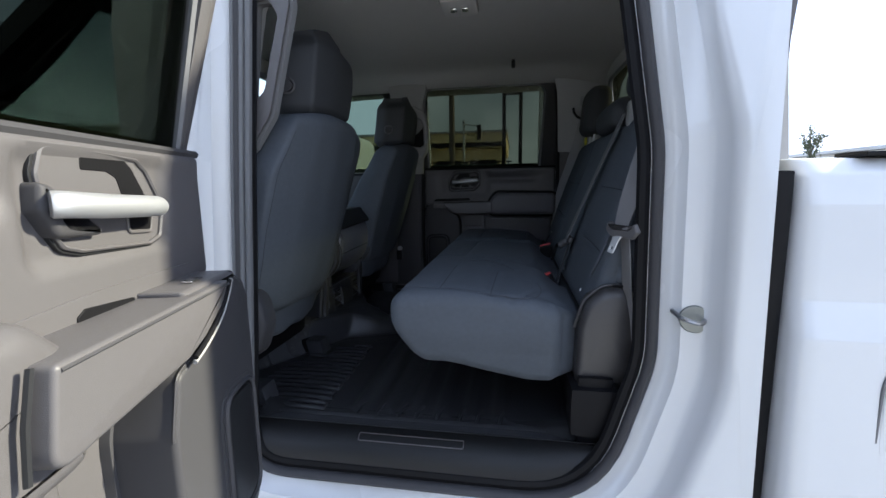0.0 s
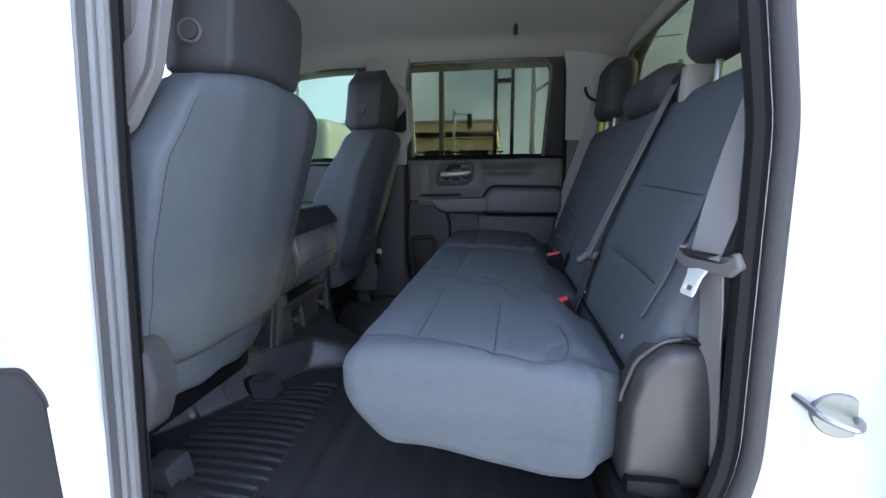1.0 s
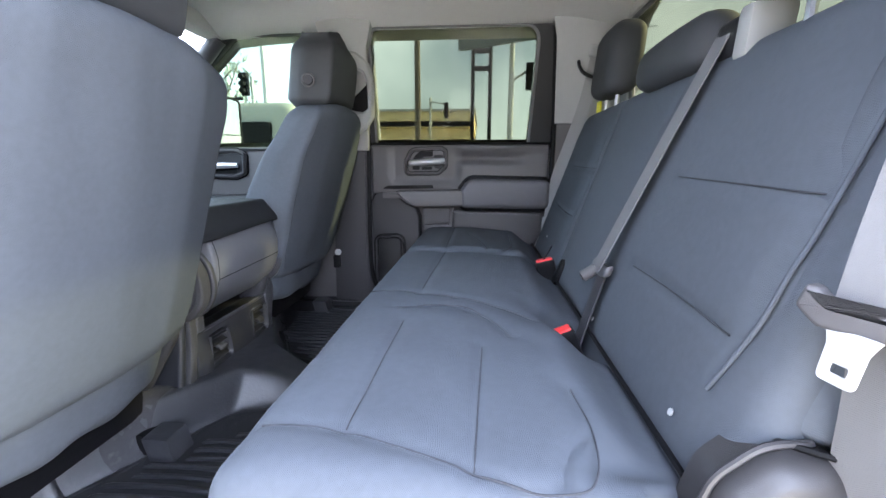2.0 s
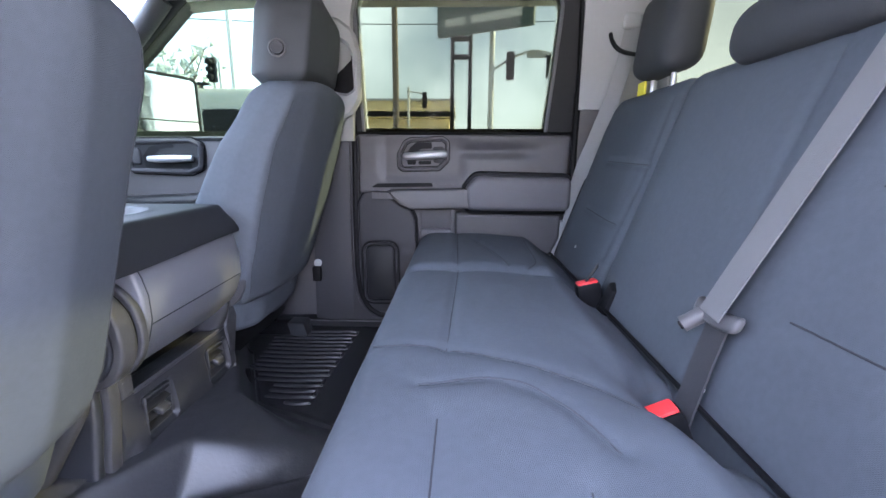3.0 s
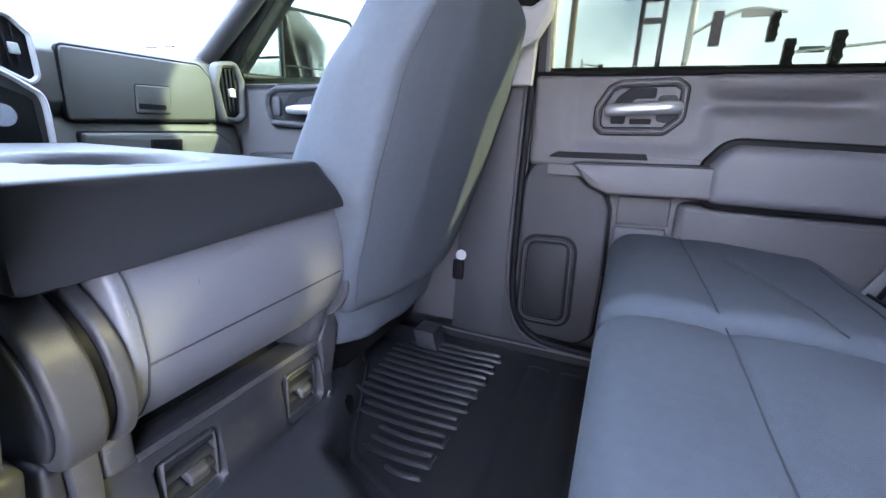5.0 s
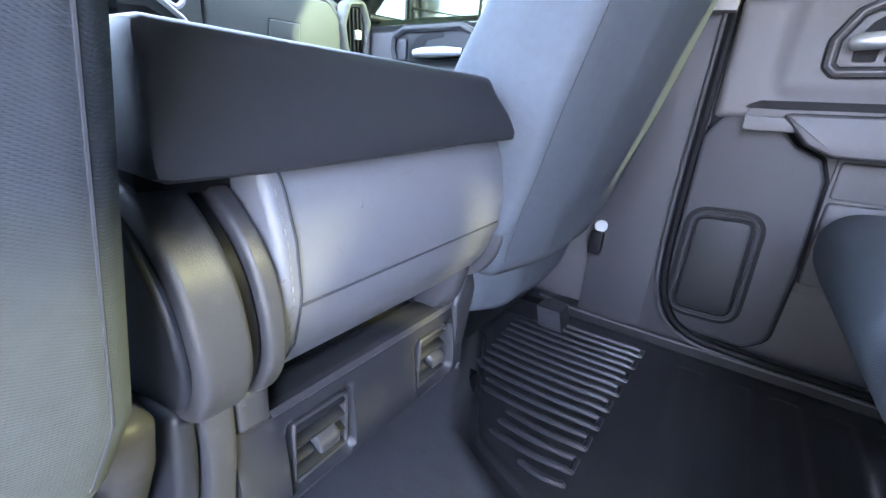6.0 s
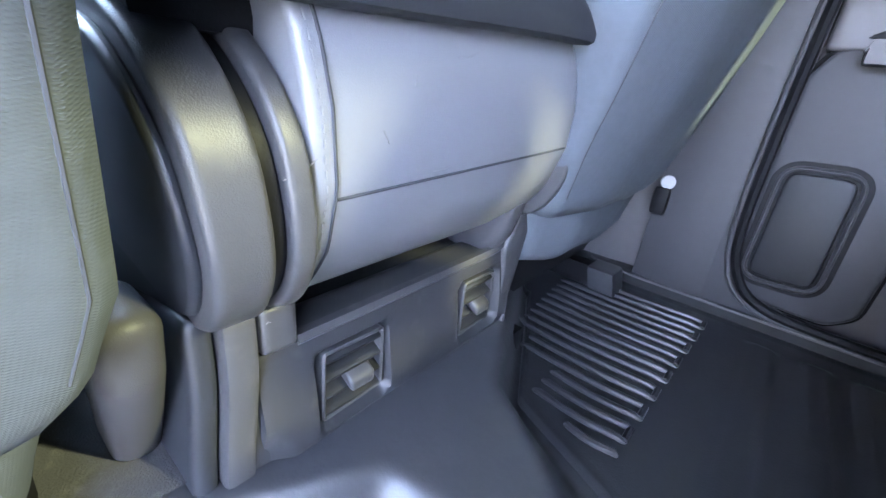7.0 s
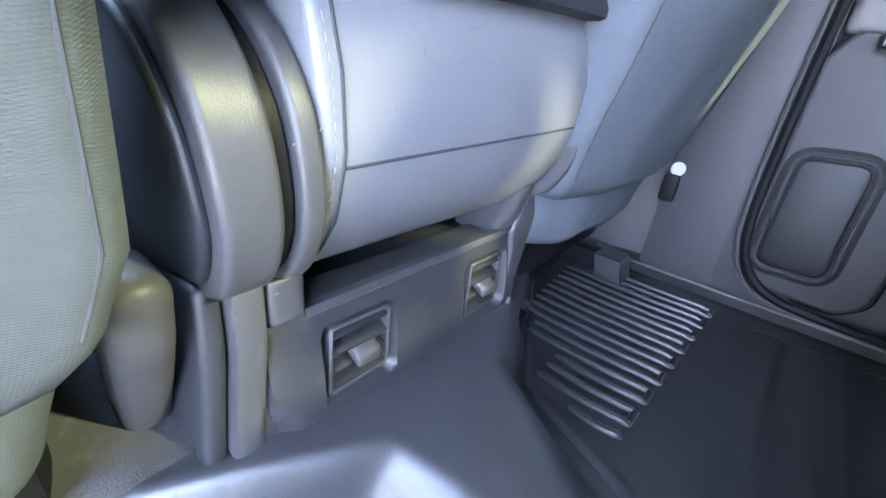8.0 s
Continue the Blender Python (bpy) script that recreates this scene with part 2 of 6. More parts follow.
def rounded(pts, r, seg=5):
    """A polygon with round corners; r may be a list."""
    out, n = [], len(pts)
    for i, p in enumerate(pts):
        rad = r[i] if isinstance(r, (list, tuple)) else r
        p = Vector(p)
        a, b = Vector(pts[i - 1]) - p, Vector(pts[(i + 1) % n]) - p
        ang = a.angle(b)
        t = min(rad / math.tan(ang / 2), 0.48 * a.length, 0.48 * b.length)
        p0, p1 = p + a.normalized() * t, p + b.normalized() * t
        for k in range(seg + 1):
            u = k / seg
            out.append(tuple((1 - u) ** 2 * p0 + 2 * u * (1 - u) * p + u * u * p1))
    return out


def offset(poly, d):
    """Moves a polygon's outline outwards by d."""
    n = len(poly)
    area = sum(poly[i][0] * poly[(i + 1) % n][1] - poly[(i + 1) % n][0] * poly[i][1] for i in range(n))
    sg = 1 if area > 0 else -1
    out = []
    for i in range(n):
        p = Vector(poly[i])
        e0, e1 = p - Vector(poly[i - 1]), Vector(poly[(i + 1) % n]) - p
        n0 = Vector((e0.y, -e0.x)).normalized() if e0.length > 1e-9 else Vector((0, 0))
        n1 = Vector((e1.y, -e1.x)).normalized() if e1.length > 1e-9 else n0
        m = (n0 + n1)
        m = m.normalized() if m.length > 1e-6 else n0
        out.append(tuple(p + m * d * sg))
    return out


def plate(poly, w0, w1, bevel, to, steps=3):
    """A polygon raised from depth w0 to w1 with a rounded front edge; to(u, v, w) places it."""
    sg = 1 if w1 > w0 else -1
    rings = [[to(u, v, w0) for u, v in poly]]
    for k in range(steps + 1):
        a = k / steps * math.pi / 2
        q = offset(poly, -bevel * (1 - math.cos(a)))
        rings.append([to(u, v, w1 - sg * bevel * (1 - math.sin(a))) for u, v in q])
    return loft(rings)


def dome(poly, w0, w1, bevel, to, steps=6):
    """A convex outline raised from w0 to w1 with a broad round edge."""
    cu, cv = sum(p[0] for p in poly) / len(poly), sum(p[1] for p in poly) / len(poly)
    mean = sum(math.hypot(p[0] - cu, p[1] - cv) for p in poly) / len(poly)
    sg = 1 if w1 > w0 else -1
    rings = [[to(u, v, w0) for u, v in poly]]
    for k in range(steps + 1):
        a = k / steps * math.pi / 2
        f = 1 - bevel * (1 - math.cos(a)) / mean
        rings.append([to(cu + (u - cu) * f, cv + (v - cv) * f, w1 - sg * bevel * (1 - math.sin(a))) for u, v in poly])
    for f2, lift in ((0.6, 0.004), (0.3, 0.006)):
        rings.append([to(cu + (u - cu) * (1 - bevel / mean) * f2, cv + (v - cv) * (1 - bevel / mean) * f2, w1 + sg * lift) for u, v in poly])
    return loft(rings)


def hoop(outer, inner, w0, w1, bevel, to):
    """A frame between two outlines of the same count."""
    sg = 1 if w1 > w0 else -1
    rings = [[to(u, v, w0) for u, v in outer], [to(u, v, w1 - sg * bevel) for u, v in outer],
             [to(u, v, w1) for u, v in offset(outer, -bevel)], [to(u, v, w1) for u, v in offset(inner, bevel)],
             [to(u, v, w1 - sg * bevel) for u, v in inner], [to(u, v, w0) for u, v in inner]]
    rings.append(rings[0])
    return loft(rings, caps=False)


def tube(points, r, seg=8, caps=True, flat=1.0, closed=False):
    pts = [Vector(p) for p in points]
    rings, up = [], None
    for i, p in enumerate(pts):
        d = (pts[(i + 1) % len(pts)] - pts[i - 1]) if closed else (pts[min(i + 1, len(pts) - 1)] - pts[max(i - 1, 0)])
        d.normalize()
        if up is None:
            up = Vector((0, 0, 1)) if abs(d.z) < 0.9 else Vector((1, 0, 0))
        up = (up - d * up.dot(d)).normalized()
        s = d.cross(up)
        rr = r[i] if isinstance(r, (list, tuple)) else r
        rings.append([p + (s * math.cos(2 * math.pi * k / seg) + up * flat * math.sin(2 * math.pi * k / seg)) * rr for k in range(seg)])
    if closed:
        rings.append(rings[0])
    return loft(rings, caps=caps and not closed)


def strap(points, across, width, thick=0.0022):
    """A flat band along points; across is its width's direction, or a list of them."""
    rings = []
    pts = [Vector(p) for p in points]
    for i, p in enumerate(pts):
        d = (pts[min(i + 1, len(pts) - 1)] - pts[max(i - 1, 0)]).normalized()
        ac = Vector(across[i] if isinstance(across, list) else across).normalized()
        ac = (ac - d * ac.dot(d)).normalized()
        n = d.cross(ac)
        wd = width[i] if isinstance(width, list) else width
        rings.append([p + ac * wd / 2 * a + n * thick / 2 * b for a, b in ((-1, -1), (1, -1), (1, 1), (-1, 1))])
    return loft(rings)


def spline(pts, n=8):
    """A smooth line through the points."""
    P = [Vector(p) for p in pts]
    P = [P[0] * 2 - P[1]] + P + [P[-1] * 2 - P[-2]]
    out = []
    for i in range(1, len(P) - 2):
        for k in range(n):
            t = k / n
            out.append(0.5 * (2 * P[i] + (P[i + 1] - P[i - 1]) * t + (2 * P[i - 1] - 5 * P[i] + 4 * P[i + 1] - P[i + 2]) * t * t + (3 * P[i] - P[i - 1] - 3 * P[i + 1] + P[i + 2]) * t ** 3))
    out.append(P[-2])
    return out


def disc(centre, normal, r, h, seg=20, bevel=0.3):
    """A low round button with a soft rim."""
    c, n = Vector(centre), Vector(normal).normalized()
    u = n.orthogonal().normalized()
    v = n.cross(u)
    rings = []
    for rr, hh in ((r, 0), (r, h * (1 - bevel)), (r * 0.93, h), (r * 0.6, h * 1.02)):
        rings.append([c + (u * math.cos(2 * math.pi * k / seg) + v * math.sin(2 * math.pi * k / seg)) * rr + n * hh for k in range(seg)])
    return loft(rings)


def ring_on(centre, normal, r, thick):
    """A thin bead round a button."""
    c, n = Vector(centre), Vector(normal).normalized()
    u = n.orthogonal().normalized()
    v = n.cross(u)
    return tube([c + (u * math.cos(2 * math.pi * k / 28) + v * math.sin(2 * math.pi * k / 28)) * r for k in range(28)], thick, 8, closed=True)


def xz(y0):
    """Places a side-on outline (x, z) with depth towards the cab's middle."""
    return lambda u, v, w: (u, y0 + w, v)


def smoothstep(a, b, x):
    t = max(0.0, min(1.0, (x - a) / (b - a)))
    return t * t * (3 - 2 * t)


def near_line(px, py, line):
    """Distance from a point to a polyline in the plane."""
    best = 9.0
    for (ax, ay), (bx, by) in zip(line[:-1], line[1:]):
        dx, dy = bx - ax, by - ay
        t = max(0, min(1, ((px - ax) * dx + (py - ay) * dy) / (dx * dx + dy * dy + 1e-12)))
        best = min(best, math.hypot(px - ax - t * dx, py - ay - t * dy))
    return best

# ---- the truck's cab: x towards the tail, y towards the passenger side ----
MID = 1.80
FLOOR = 0.67
SILL = 1.445

# -- floor --
def tunnel_foot(x):
    """Half the width of the centre tunnel where it meets the flat floor."""
    return 0.10 + 0.40 * max(0.0, -0.158 - x) + 1.5 * max(0.0, -0.335 - x)


def hump(x, y):
    """The centre tunnel: a flat-topped rise that widens towards the dashboard."""
    foot = tunnel_foot(x)
    side = smoothstep(foot, foot - 0.085, abs(y - 1.84))
    crease = 0.006 * math.exp(-((abs(y - 1.84) - foot + 0.05) / 0.010) ** 2) * smoothstep(-0.30, -0.40, x)
    return (0.112 * side + crease) * smoothstep(-0.02, -0.43, x)


def floor_height(x, y):
    z = FLOOR + hump(x, y)
    for k in range(6):       # long pressed channels across the cab
        d = abs(x - (-0.06 + 0.085 * k))
        z += 0.007 * smoothstep(0.028, 0.016, d) * (1 if abs(y - MID) < 0.72 else 0)
    z += 0.03 * smoothstep(0.78, 0.84, abs(y - MID))
    # the loose rubber lies in shallow wrinkles over the tunnel
    near = smoothstep(0.30, 0.12, abs(y - 1.78)) * smoothstep(-0.50, -0.40, x) * smoothstep(0.02, -0.12, x)
    if near > 0:
        z += near * (0.0030 * noise.noise(Vector((x * 13 + y * 5, y * 9, 0.4))) + 0.0011 * noise.noise(Vector((x * 50, y * 44, 2.2))))
    return z


def grid(x0, x1, y0, y1, step, f):
    nx, ny = int((x1 - x0) / step), int((y1 - y0) / step)
    vs = [(x0 + (x1 - x0) * i / nx, y0 + (y1 - y0) * j / ny, f(x0 + (x1 - x0) * i / nx, y0 + (y1 - y0) * j / ny)) for i in range(nx + 1) for j in range(ny + 1)]
    fs = [(i * (ny + 1) + j, (i + 1) * (ny + 1) + j, (i + 1) * (ny + 1) + j + 1, i * (ny + 1) + j + 1) for i in range(nx) for j in range(ny)]
    return vs, fs


floor = tagged(part("floor", grid(-1.75, 0.95, 0.985, 2.68, 0.0085, floor_height), M_FLOOR, crease=180),
               "glossy dark grey vinyl floor over the centre tunnel", "floor", kind="structure")
mat_thing = thing("floor_mat", (0.0, MID, FLOOR), "black moulded rubber floor mat with raised ribs", "floor mat")


def mat_edge(x):
    """How far from the tunnel's middle the mat begins."""
    if x < -0.158:
        return tunnel_foot(x) + 0.006
    return 0.106 * math.sqrt(max(0.0, (-0.02 - x) / 0.138))


def mat_half(side):
    """One side of the mat, cut round the tunnel, with a raised rim."""
    rows = 126
    vs, fs, cols = [], [], 84
    for i in range(rows + 1):
        x = -0.60 + 1.145 * i / rows
        y0, y1 = 1.84 + side * mat_edge(max(x, -0.50)), (2.598 if side > 0 else 1.045)
        for j in range(cols + 1):
            y = y0 + (y1 - y0) * j / cols
            rim = min(abs(y - y0) if x < -0.02 else 1.0, abs(y - y1), x + 0.60)
            lip = 0.0025 + 0.006 * smoothstep(0.0, 0.006, rim) * (0.45 + 0.55 * smoothstep(0.022, 0.012, rim))
            vs.append((x, y, floor_height(x, y) + lip))
    for i in range(rows):
        for j in range(cols):
            a = i * (cols + 1) + j
            fs.append((a, a + cols + 1, a + cols + 2, a + 1))
    return vs, fs


for side in (1, -1):
    part("mat_sheet", mat_half(side), M_RUBBER, mat_thing, crease=180)
tagged(part("floor_pan", softbox((-1.75, 0.99, 0.56), (0.95, 2.68, 0.64), 0.02, 0.3), M_BLACK), "black steel pan under the rubber floor", "floor", kind="structure")


def rib(x0, x1, y, bow):
    """A slim raised rib of the mat, bowed a little, with blunt ends that sink into it."""
    pts, radii = [], []
    for k in range(15):
        x = x0 + (x1 - x0) * k / 14
        yy = y - bow * math.sin(math.pi * k / 14)
        pts.append((x, yy, floor_height(x, yy) + (0.004 if k in (0, 14) else 0.0085)))
        radii.append(0.0045 if k in (0, 14) else 0.0062)
    return tube(pts, radii, 8)


def bridge(x, y0, y1):
    """The short turn that joins two ribs at their end."""
    return tube([(x, y0 + (y1 - y0) * k / 4, floor_height(x, y0) + 0.0075) for k in range(5)], 0.0055, 8)


for flip in (1, -1):
    ends = []
    for k in range(17):
        y = 2.530 - 0.0312 * k
        x0 = -0.484 + 0.003 * k if y > 2.20 else (-0.410 if y > 2.15 else (-0.332 if y > 2.06 else -0.262))
        yy = y if flip == 1 else 2 * MID - y
        x1 = -0.164 - 0.0014 * k
        part("rib", rib(x0, x1, yy, 0.007 * flip), M_RUBBER, mat_thing)
        ends.append((x0, x1, yy))
    for k in range(0, 16, 2):
        part("rib_turn", bridge(ends[k][1] - 0.004, ends[k][2], ends[k + 1][2]), M_RUBBER, mat_thing)

# -- near side: body panel with the door opening --
OPEN = rounded([(-0.238, 1.93), (-0.288, 1.40), (-0.352, 0.56), (0.60, 0.56), (0.705, 0.93), (0.695, 1.42), (0.61, 1.93)],
               [0.10, 0.5, 0.12, 0.26, 0.35, 0.5, 0.12], 8)


def side_wall(name, y_in, sgn, label):
    """The painted jamb round the door opening and the outer skin; sgn is the way out of the cab."""
    steps = [(-0.004, -0.03), (0.0, 0.0), (0.012, 0.004), (0.03, 0.006), (0.052, 0.03), (0.062, 0.05), (0.095, 0.058), (0.108, 0.072), (0.114, 0.115), (0.122, 0.14), (0.135, 0.15)]
    def lean(v, amount):
        # the body narrows towards the roof
        return -sgn * amount * 0.20 * max(0.0, v - SILL)
    rings = [[(u, y_in + sgn * w + lean(v, smoothstep(0.05, 0.135, o)), v) for u, v in offset(OPEN, o)] for o, w in steps]
    last = offset(OPEN, 0.135)
    box = []
    for u, v in last:
        box.append((max(-0.53, min(0.882, (u - 0.2) * 4 + 0.2)), max(0.40, min(2.02, (v - 1.25) * 3 + 1.25))))
    rings.append([(u, y_in + sgn * 0.165 + lean(v, 1.0), v) for u, v in box])
    rings.append([(u, y_in + sgn * 0.125 + lean(v, 1.0), v) for u, v in offset(box, 0.012)])
    return tagged(part(name, loft(rings, caps=False), M_WHITE), label, "wall", kind="structure")


wall_near = side_wall("wall_near", 0.965, -1, "glossy white painted cab side with an open door frame")
part("door_seal", tube([(u, 0.955, v) for u, v in offset(OPEN, 0.016)], 0.018, 10, closed=True, flat=0.7), M_LOWER, wall_near, "black rubber door seal")
part("door_seal", tube([(u, 0.968, v) for u, v in offset(OPEN, -0.010)], 0.015, 8, closed=True), M_BLACK, wall_near, "black rubber door seal")
SILL_PROFILE = spline([(a, b, 0) for a, b in ((0.958, 0.54), (0.962, 0.59), (0.975, 0.622), (1.00, 0.640), (1.03, 0.655), (1.06, 0.672), (1.085, 0.676))], 4)
sill_rings = []
for k in range(31):
    x = -0.352 + 1.03 * k / 30
    lift = 0.03 * smoothstep(0.40, 0.66, x) + 0.02 * smoothstep(-0.26, -0.35, x)
    sill_rings.append([(x, q.x, q.y + lift) for q in SILL_PROFILE] + [(x, 1.10, 0.66 + lift), (x, 1.10, 0.54), (x, 0.958, 0.52)])
part("sill_plate", loft(sill_rings), M_DARK, wall_near, "black plastic sill plate")
panel_o = rounded([(-0.03, 0.0), (0.27, 0.0), (0.27, 0.022), (-0.03, 0.022)], 0.005, 4)
part("sill_groove", tube([(u, 0.992 + v * 0.86, 0.6365 + v * 0.52) for u, v in panel_o], 0.0016, 6, closed=True), M_TRIM, wall_near)
for k in range(8):
    x = -0.06 + 0.060 * k + 0.004 * (k % 3)
    part("sill_rib", tube(spline([(x, 1.045, 0.662), (x + 0.002, 1.06, 0.676), (x + 0.006, 1.09, 0.681), (x + 0.014, 1.125, 0.677)], 3), 0.0055, 6), M_RUBBER, wall_near)
part("flange_trim", hoop(offset(OPEN, 0.07), offset(OPEN, -0.010), 0.0, 0.012, 0.003, xz(0.984)), M_DARK, wall_near, "dark inner edge trim")
# striker: a bent steel loop on its plate
striker = part("striker", tube(spline([(0.752, 0.935, 1.06), (0.758, 0.892, 1.056), (0.785, 0.876, 1.05), (0.803, 0.895, 1.05), (0.806, 0.925, 1.05)], 5), 0.005, 8), M_STEEL, wall_near, "bare steel door striker")
part("striker_plate", disc((0.79, 0.912, 1.05), (-0.25, -1, 0), 0.031, 0.008, 24), M_GREY, wall_near)
# black box added to darken the shaded gap between cab and bed
part("bed_gap_fill", softbox((0.872, 0.845, 0.45), (0.920, 2.755, 1.365), 0.006, 0.1), M_BLACK, wall_near, "black fill for the shade in the gap behind the cab")

# -- ceiling, back wall, pillars --
def roof(x, y):
    return 1.985 - 0.05 * smoothstep(0.45, 0.86, abs(y - MID)) - 0.05 * smoothstep(0.6, 0.95, x) - 0.036 * smoothstep(0.56, 0.72, abs(y - MID)) * smoothstep(0.86, 0.80, abs(y - MID) - 0.06 if y < MID else 0.0) - 0.03 * smoothstep(-0.5, -1.0, x)


rv, rf = grid(-0.84, 0.96, 0.94, 2.66, 0.025, roof)
ceiling = tagged(part("ceiling", (rv, rf), M_HEAD), "grey cloth headliner", "ceiling", kind="structure")
tagged(part("roof", grid(-0.88, 1.0, 0.92, 2.68, 0.08, lambda x, y: roof(x, y) + 0.06), M_WHITE), "white painted cab roof", "roof", kind="structure")

BACK_GLASS = rounded([(1.13, 1.50), (2.47, 1.50), (2.45, 1.895), (1.15, 1.895)], 0.05, 6)


def back(u, v, w):
    return (0.955 - 0.09 * (v - 1.45) - w, u, v)


big = []
for u, v in BACK_GLASS:
    big.append((MID + (u - MID) * 0.87 / 0.67, 1.46 + (v - 1.46) * 1.22 if v > 1.6 else 0.56))
wall_back = tagged(part("wall_back", hoop(big, BACK_GLASS, 0.0, 0.03, 0.005, back), M_HEAD), "grey trimmed back wall of the cab", "wall", kind="structure")
window_back = tagged(part("window_1", plate(offset(BACK_GLASS, 0.012), -0.008, -0.004, 0.0005, back, 1), M_BACKGLASS), "tinted rear window glass", "window", kind="structure")
part("window_seal", tube([back(u, v, 0.012) for u, v in BACK_GLASS], 0.011, 6, closed=True), M_SEAL, window_back)

wall_far = thing("wall_far", (0.2, 2.7, FLOOR), "grey and dark plastic trimmed pillars of the cab", "wall", kind="structure")
# B pillar: light upper trim, dark lower trim
def tumble(z):
    return 2.625 - 0.20 * max(0.0, z - SILL)


def pillar(x0, x1, z0, z1, thick, lean0, lean1, mat_, name, parent, mirror=False, bulge=0.012):
    rings = []
    for k in range(9):
        t = k / 8
        z = z0 + (z1 - z0) * t
        y = tumble(z)
        flare = smoothstep(0.70, 1.0, t) if z1 > 1.9 else 0.0
        a, b = x0 + lean0 * t - 0.02 * flare, x1 + lean1 * t + 0.03 * flare
        ring = []
        for i in range(9):
            s = i / 8
            ring.append((a + (b - a) * s, y - thick - bulge * math.sin(math.pi * s), z))
        far = 2.626 if mirror else y + 0.03
        ring += [(b, far, z), (a, far, z)]
        if mirror:
            ring = [(px, 2 * MID - py, pz) for px, py, pz in ring]
        rings.append(ring)
    return part(name, loft(rings), mat_, parent)


pillar(-0.335, -0.165, 1.42, 1.97, 0.055, 0.01, 0.03, M_PILLAR, "pillar_upper_trim", wall_far)
pillar(-0.36, -0.17, 0.66, 1.43, 0.012, 0.02, 0.01, M_LOWER, "pillar_lower_trim", wall_far)
pillar(0.652, 0.97, 1.53, 1.97, 0.05, -0.022, 0.0, M_LIGHT, "rear_pillar_trim", wall_far)
pillar(0.655, 0.97, 0.62, 1.54, 0.03, 0.0, 0.0, M_TRIM, "rear_pillar_lower_trim", wall_far)
pillar(-0.40, -0.315, 1.40, 1.97, 0.055, 0.01, 0.04, M_LIGHT, "pillar_upper_trim", wall_near, True)
pillar(-0.45, -0.335, 0.66, 1.42, 0.012, 0.03, 0.02, M_TRIM, "pillar_lower_trim", wall_near, True)
pillar(0.70, 0.97, 0.62, 1.97, 0.03, 0.0, -0.02, M_TRIM, "rear_pillar_trim", wall_near, True)

def flat_grab_handle(y, flip, material, label):
    """A broad flat loop that tapers into the pillar trim; flip is the way out of the cab."""
    g = thing("grab_handle", (-0.25, y, 1.63), label, "handle", "pillar grab handles")
    outer = rounded([(-0.315, 1.42), (-0.275, 1.445), (-0.213, 1.53), (-0.138, 1.80), (-0.17, 1.87), (-0.27, 1.87)], [0.008, 0.03, 0.06, 0.05, 0.02, 0.02], 6)
    inner = rounded([(-0.268, 1.571), (-0.258, 1.571), (-0.232, 1.592), (-0.182, 1.765), (-0.20, 1.80), (-0.236, 1.80)], [0.006, 0.012, 0.03, 0.02, 0.015, 0.01], 6)
    if flip > 0:
        outer = rounded([(-0.300, 1.46), (-0.20, 1.475), (-0.142, 1.508), (-0.113, 1.555), (-0.110, 1.70), (-0.130, 1.775), (-0.18, 1.812), (-0.300, 1.83)], [0.01, 0.05, 0.03, 0.04, 0.06, 0.05, 0.05, 0.02], 5)
        inner = rounded([(-0.215, 1.585), (-0.185, 1.577), (-0.158, 1.574), (-0.136, 1.588), (-0.138, 1.69), (-0.152, 1.728), (-0.18, 1.745), (-0.215, 1.745)], [0.01, 0.03, 0.012, 0.014, 0.03, 0.02, 0.012, 0.01], 5)
    part("grip", hoop(outer, inner, 0.0, -flip * 0.030, 0.009, xz(y)), material, g)
    part("backing", hoop(offset(outer, -0.006), offset(inner, 0.004), 0.0, -flip * 0.012, 0.004, xz(y + flip * 0.012)), M_TRIM, g, "darker rear half")
    if flip > 0:
        part("slot", plate(offset(inner, 0.006), 0.0, -0.006, 0.001, xz(y + 0.022), 1), M_BLACK, g, "dark slot behind the grip")
    return g



SEAL_PATH = spline([(0.52, 2.597, 0.712), (0.20, 2.597, 0.712), (0.0, 2.597, 0.714), (-0.09, 2.598, 0.728), (-0.145, 2.598, 0.775), (-0.172, 2.598, 0.87), (-0.176, 2.600, 1.1), (-0.170, 2.603, 1.445), (-0.172, 2.565, 1.65), (-0.180, 2.51, 1.92)], 5)
part("door_seal", tube(SEAL_PATH, 0.0105, 8), M_BLACK, wall_far, "black rubber door seal")
part("door_seal", tube([p + Vector((-0.013, -0.004, -0.010 if p.z < 0.8 else 0.0)) for p in SEAL_PATH], 0.0055, 8), M_LOWER, wall_far, "grey rubber seal lip")
part("door_seal", tube([(0.655, 2.585, 1.0), (0.655, 2.59, 1.445), (0.648, 2.55, 1.65), (0.63, 2.50, 1.93)], 0.011, 8), M_BLACK, wall_far, "black rubber door seal")
part("sill_cover", softbox((-0.44, 2.585, 0.63), (0.70, 2.72, 0.702), 0.010, 0.04), M_DARK, wall_far, "dark plastic sill cover")
FOOT = rounded([(-0.20, 0.66), (-0.20, 0.97), (-0.168, 0.90), (-0.145, 0.79), (-0.09, 0.737), (0.0, 0.712), (0.30, 0.704), (0.30, 0.66)], 0.008)
part("pillar_foot", plate(FOOT, 0.0, 0.034, 0.002, lambda u, v, w: (u, 2.606 + w, v), 1), M_LOWER, wall_far, "dark plastic pillar foot")
flat_grab_handle(2.505, 1, M_PILLAR, "light grey plastic grab handle with a slot on the pillar")
flat_grab_handle(0.990, -1, M_DIM_GRIP, "plastic grab handle with a long slot beside the open door, darkened against daylight")
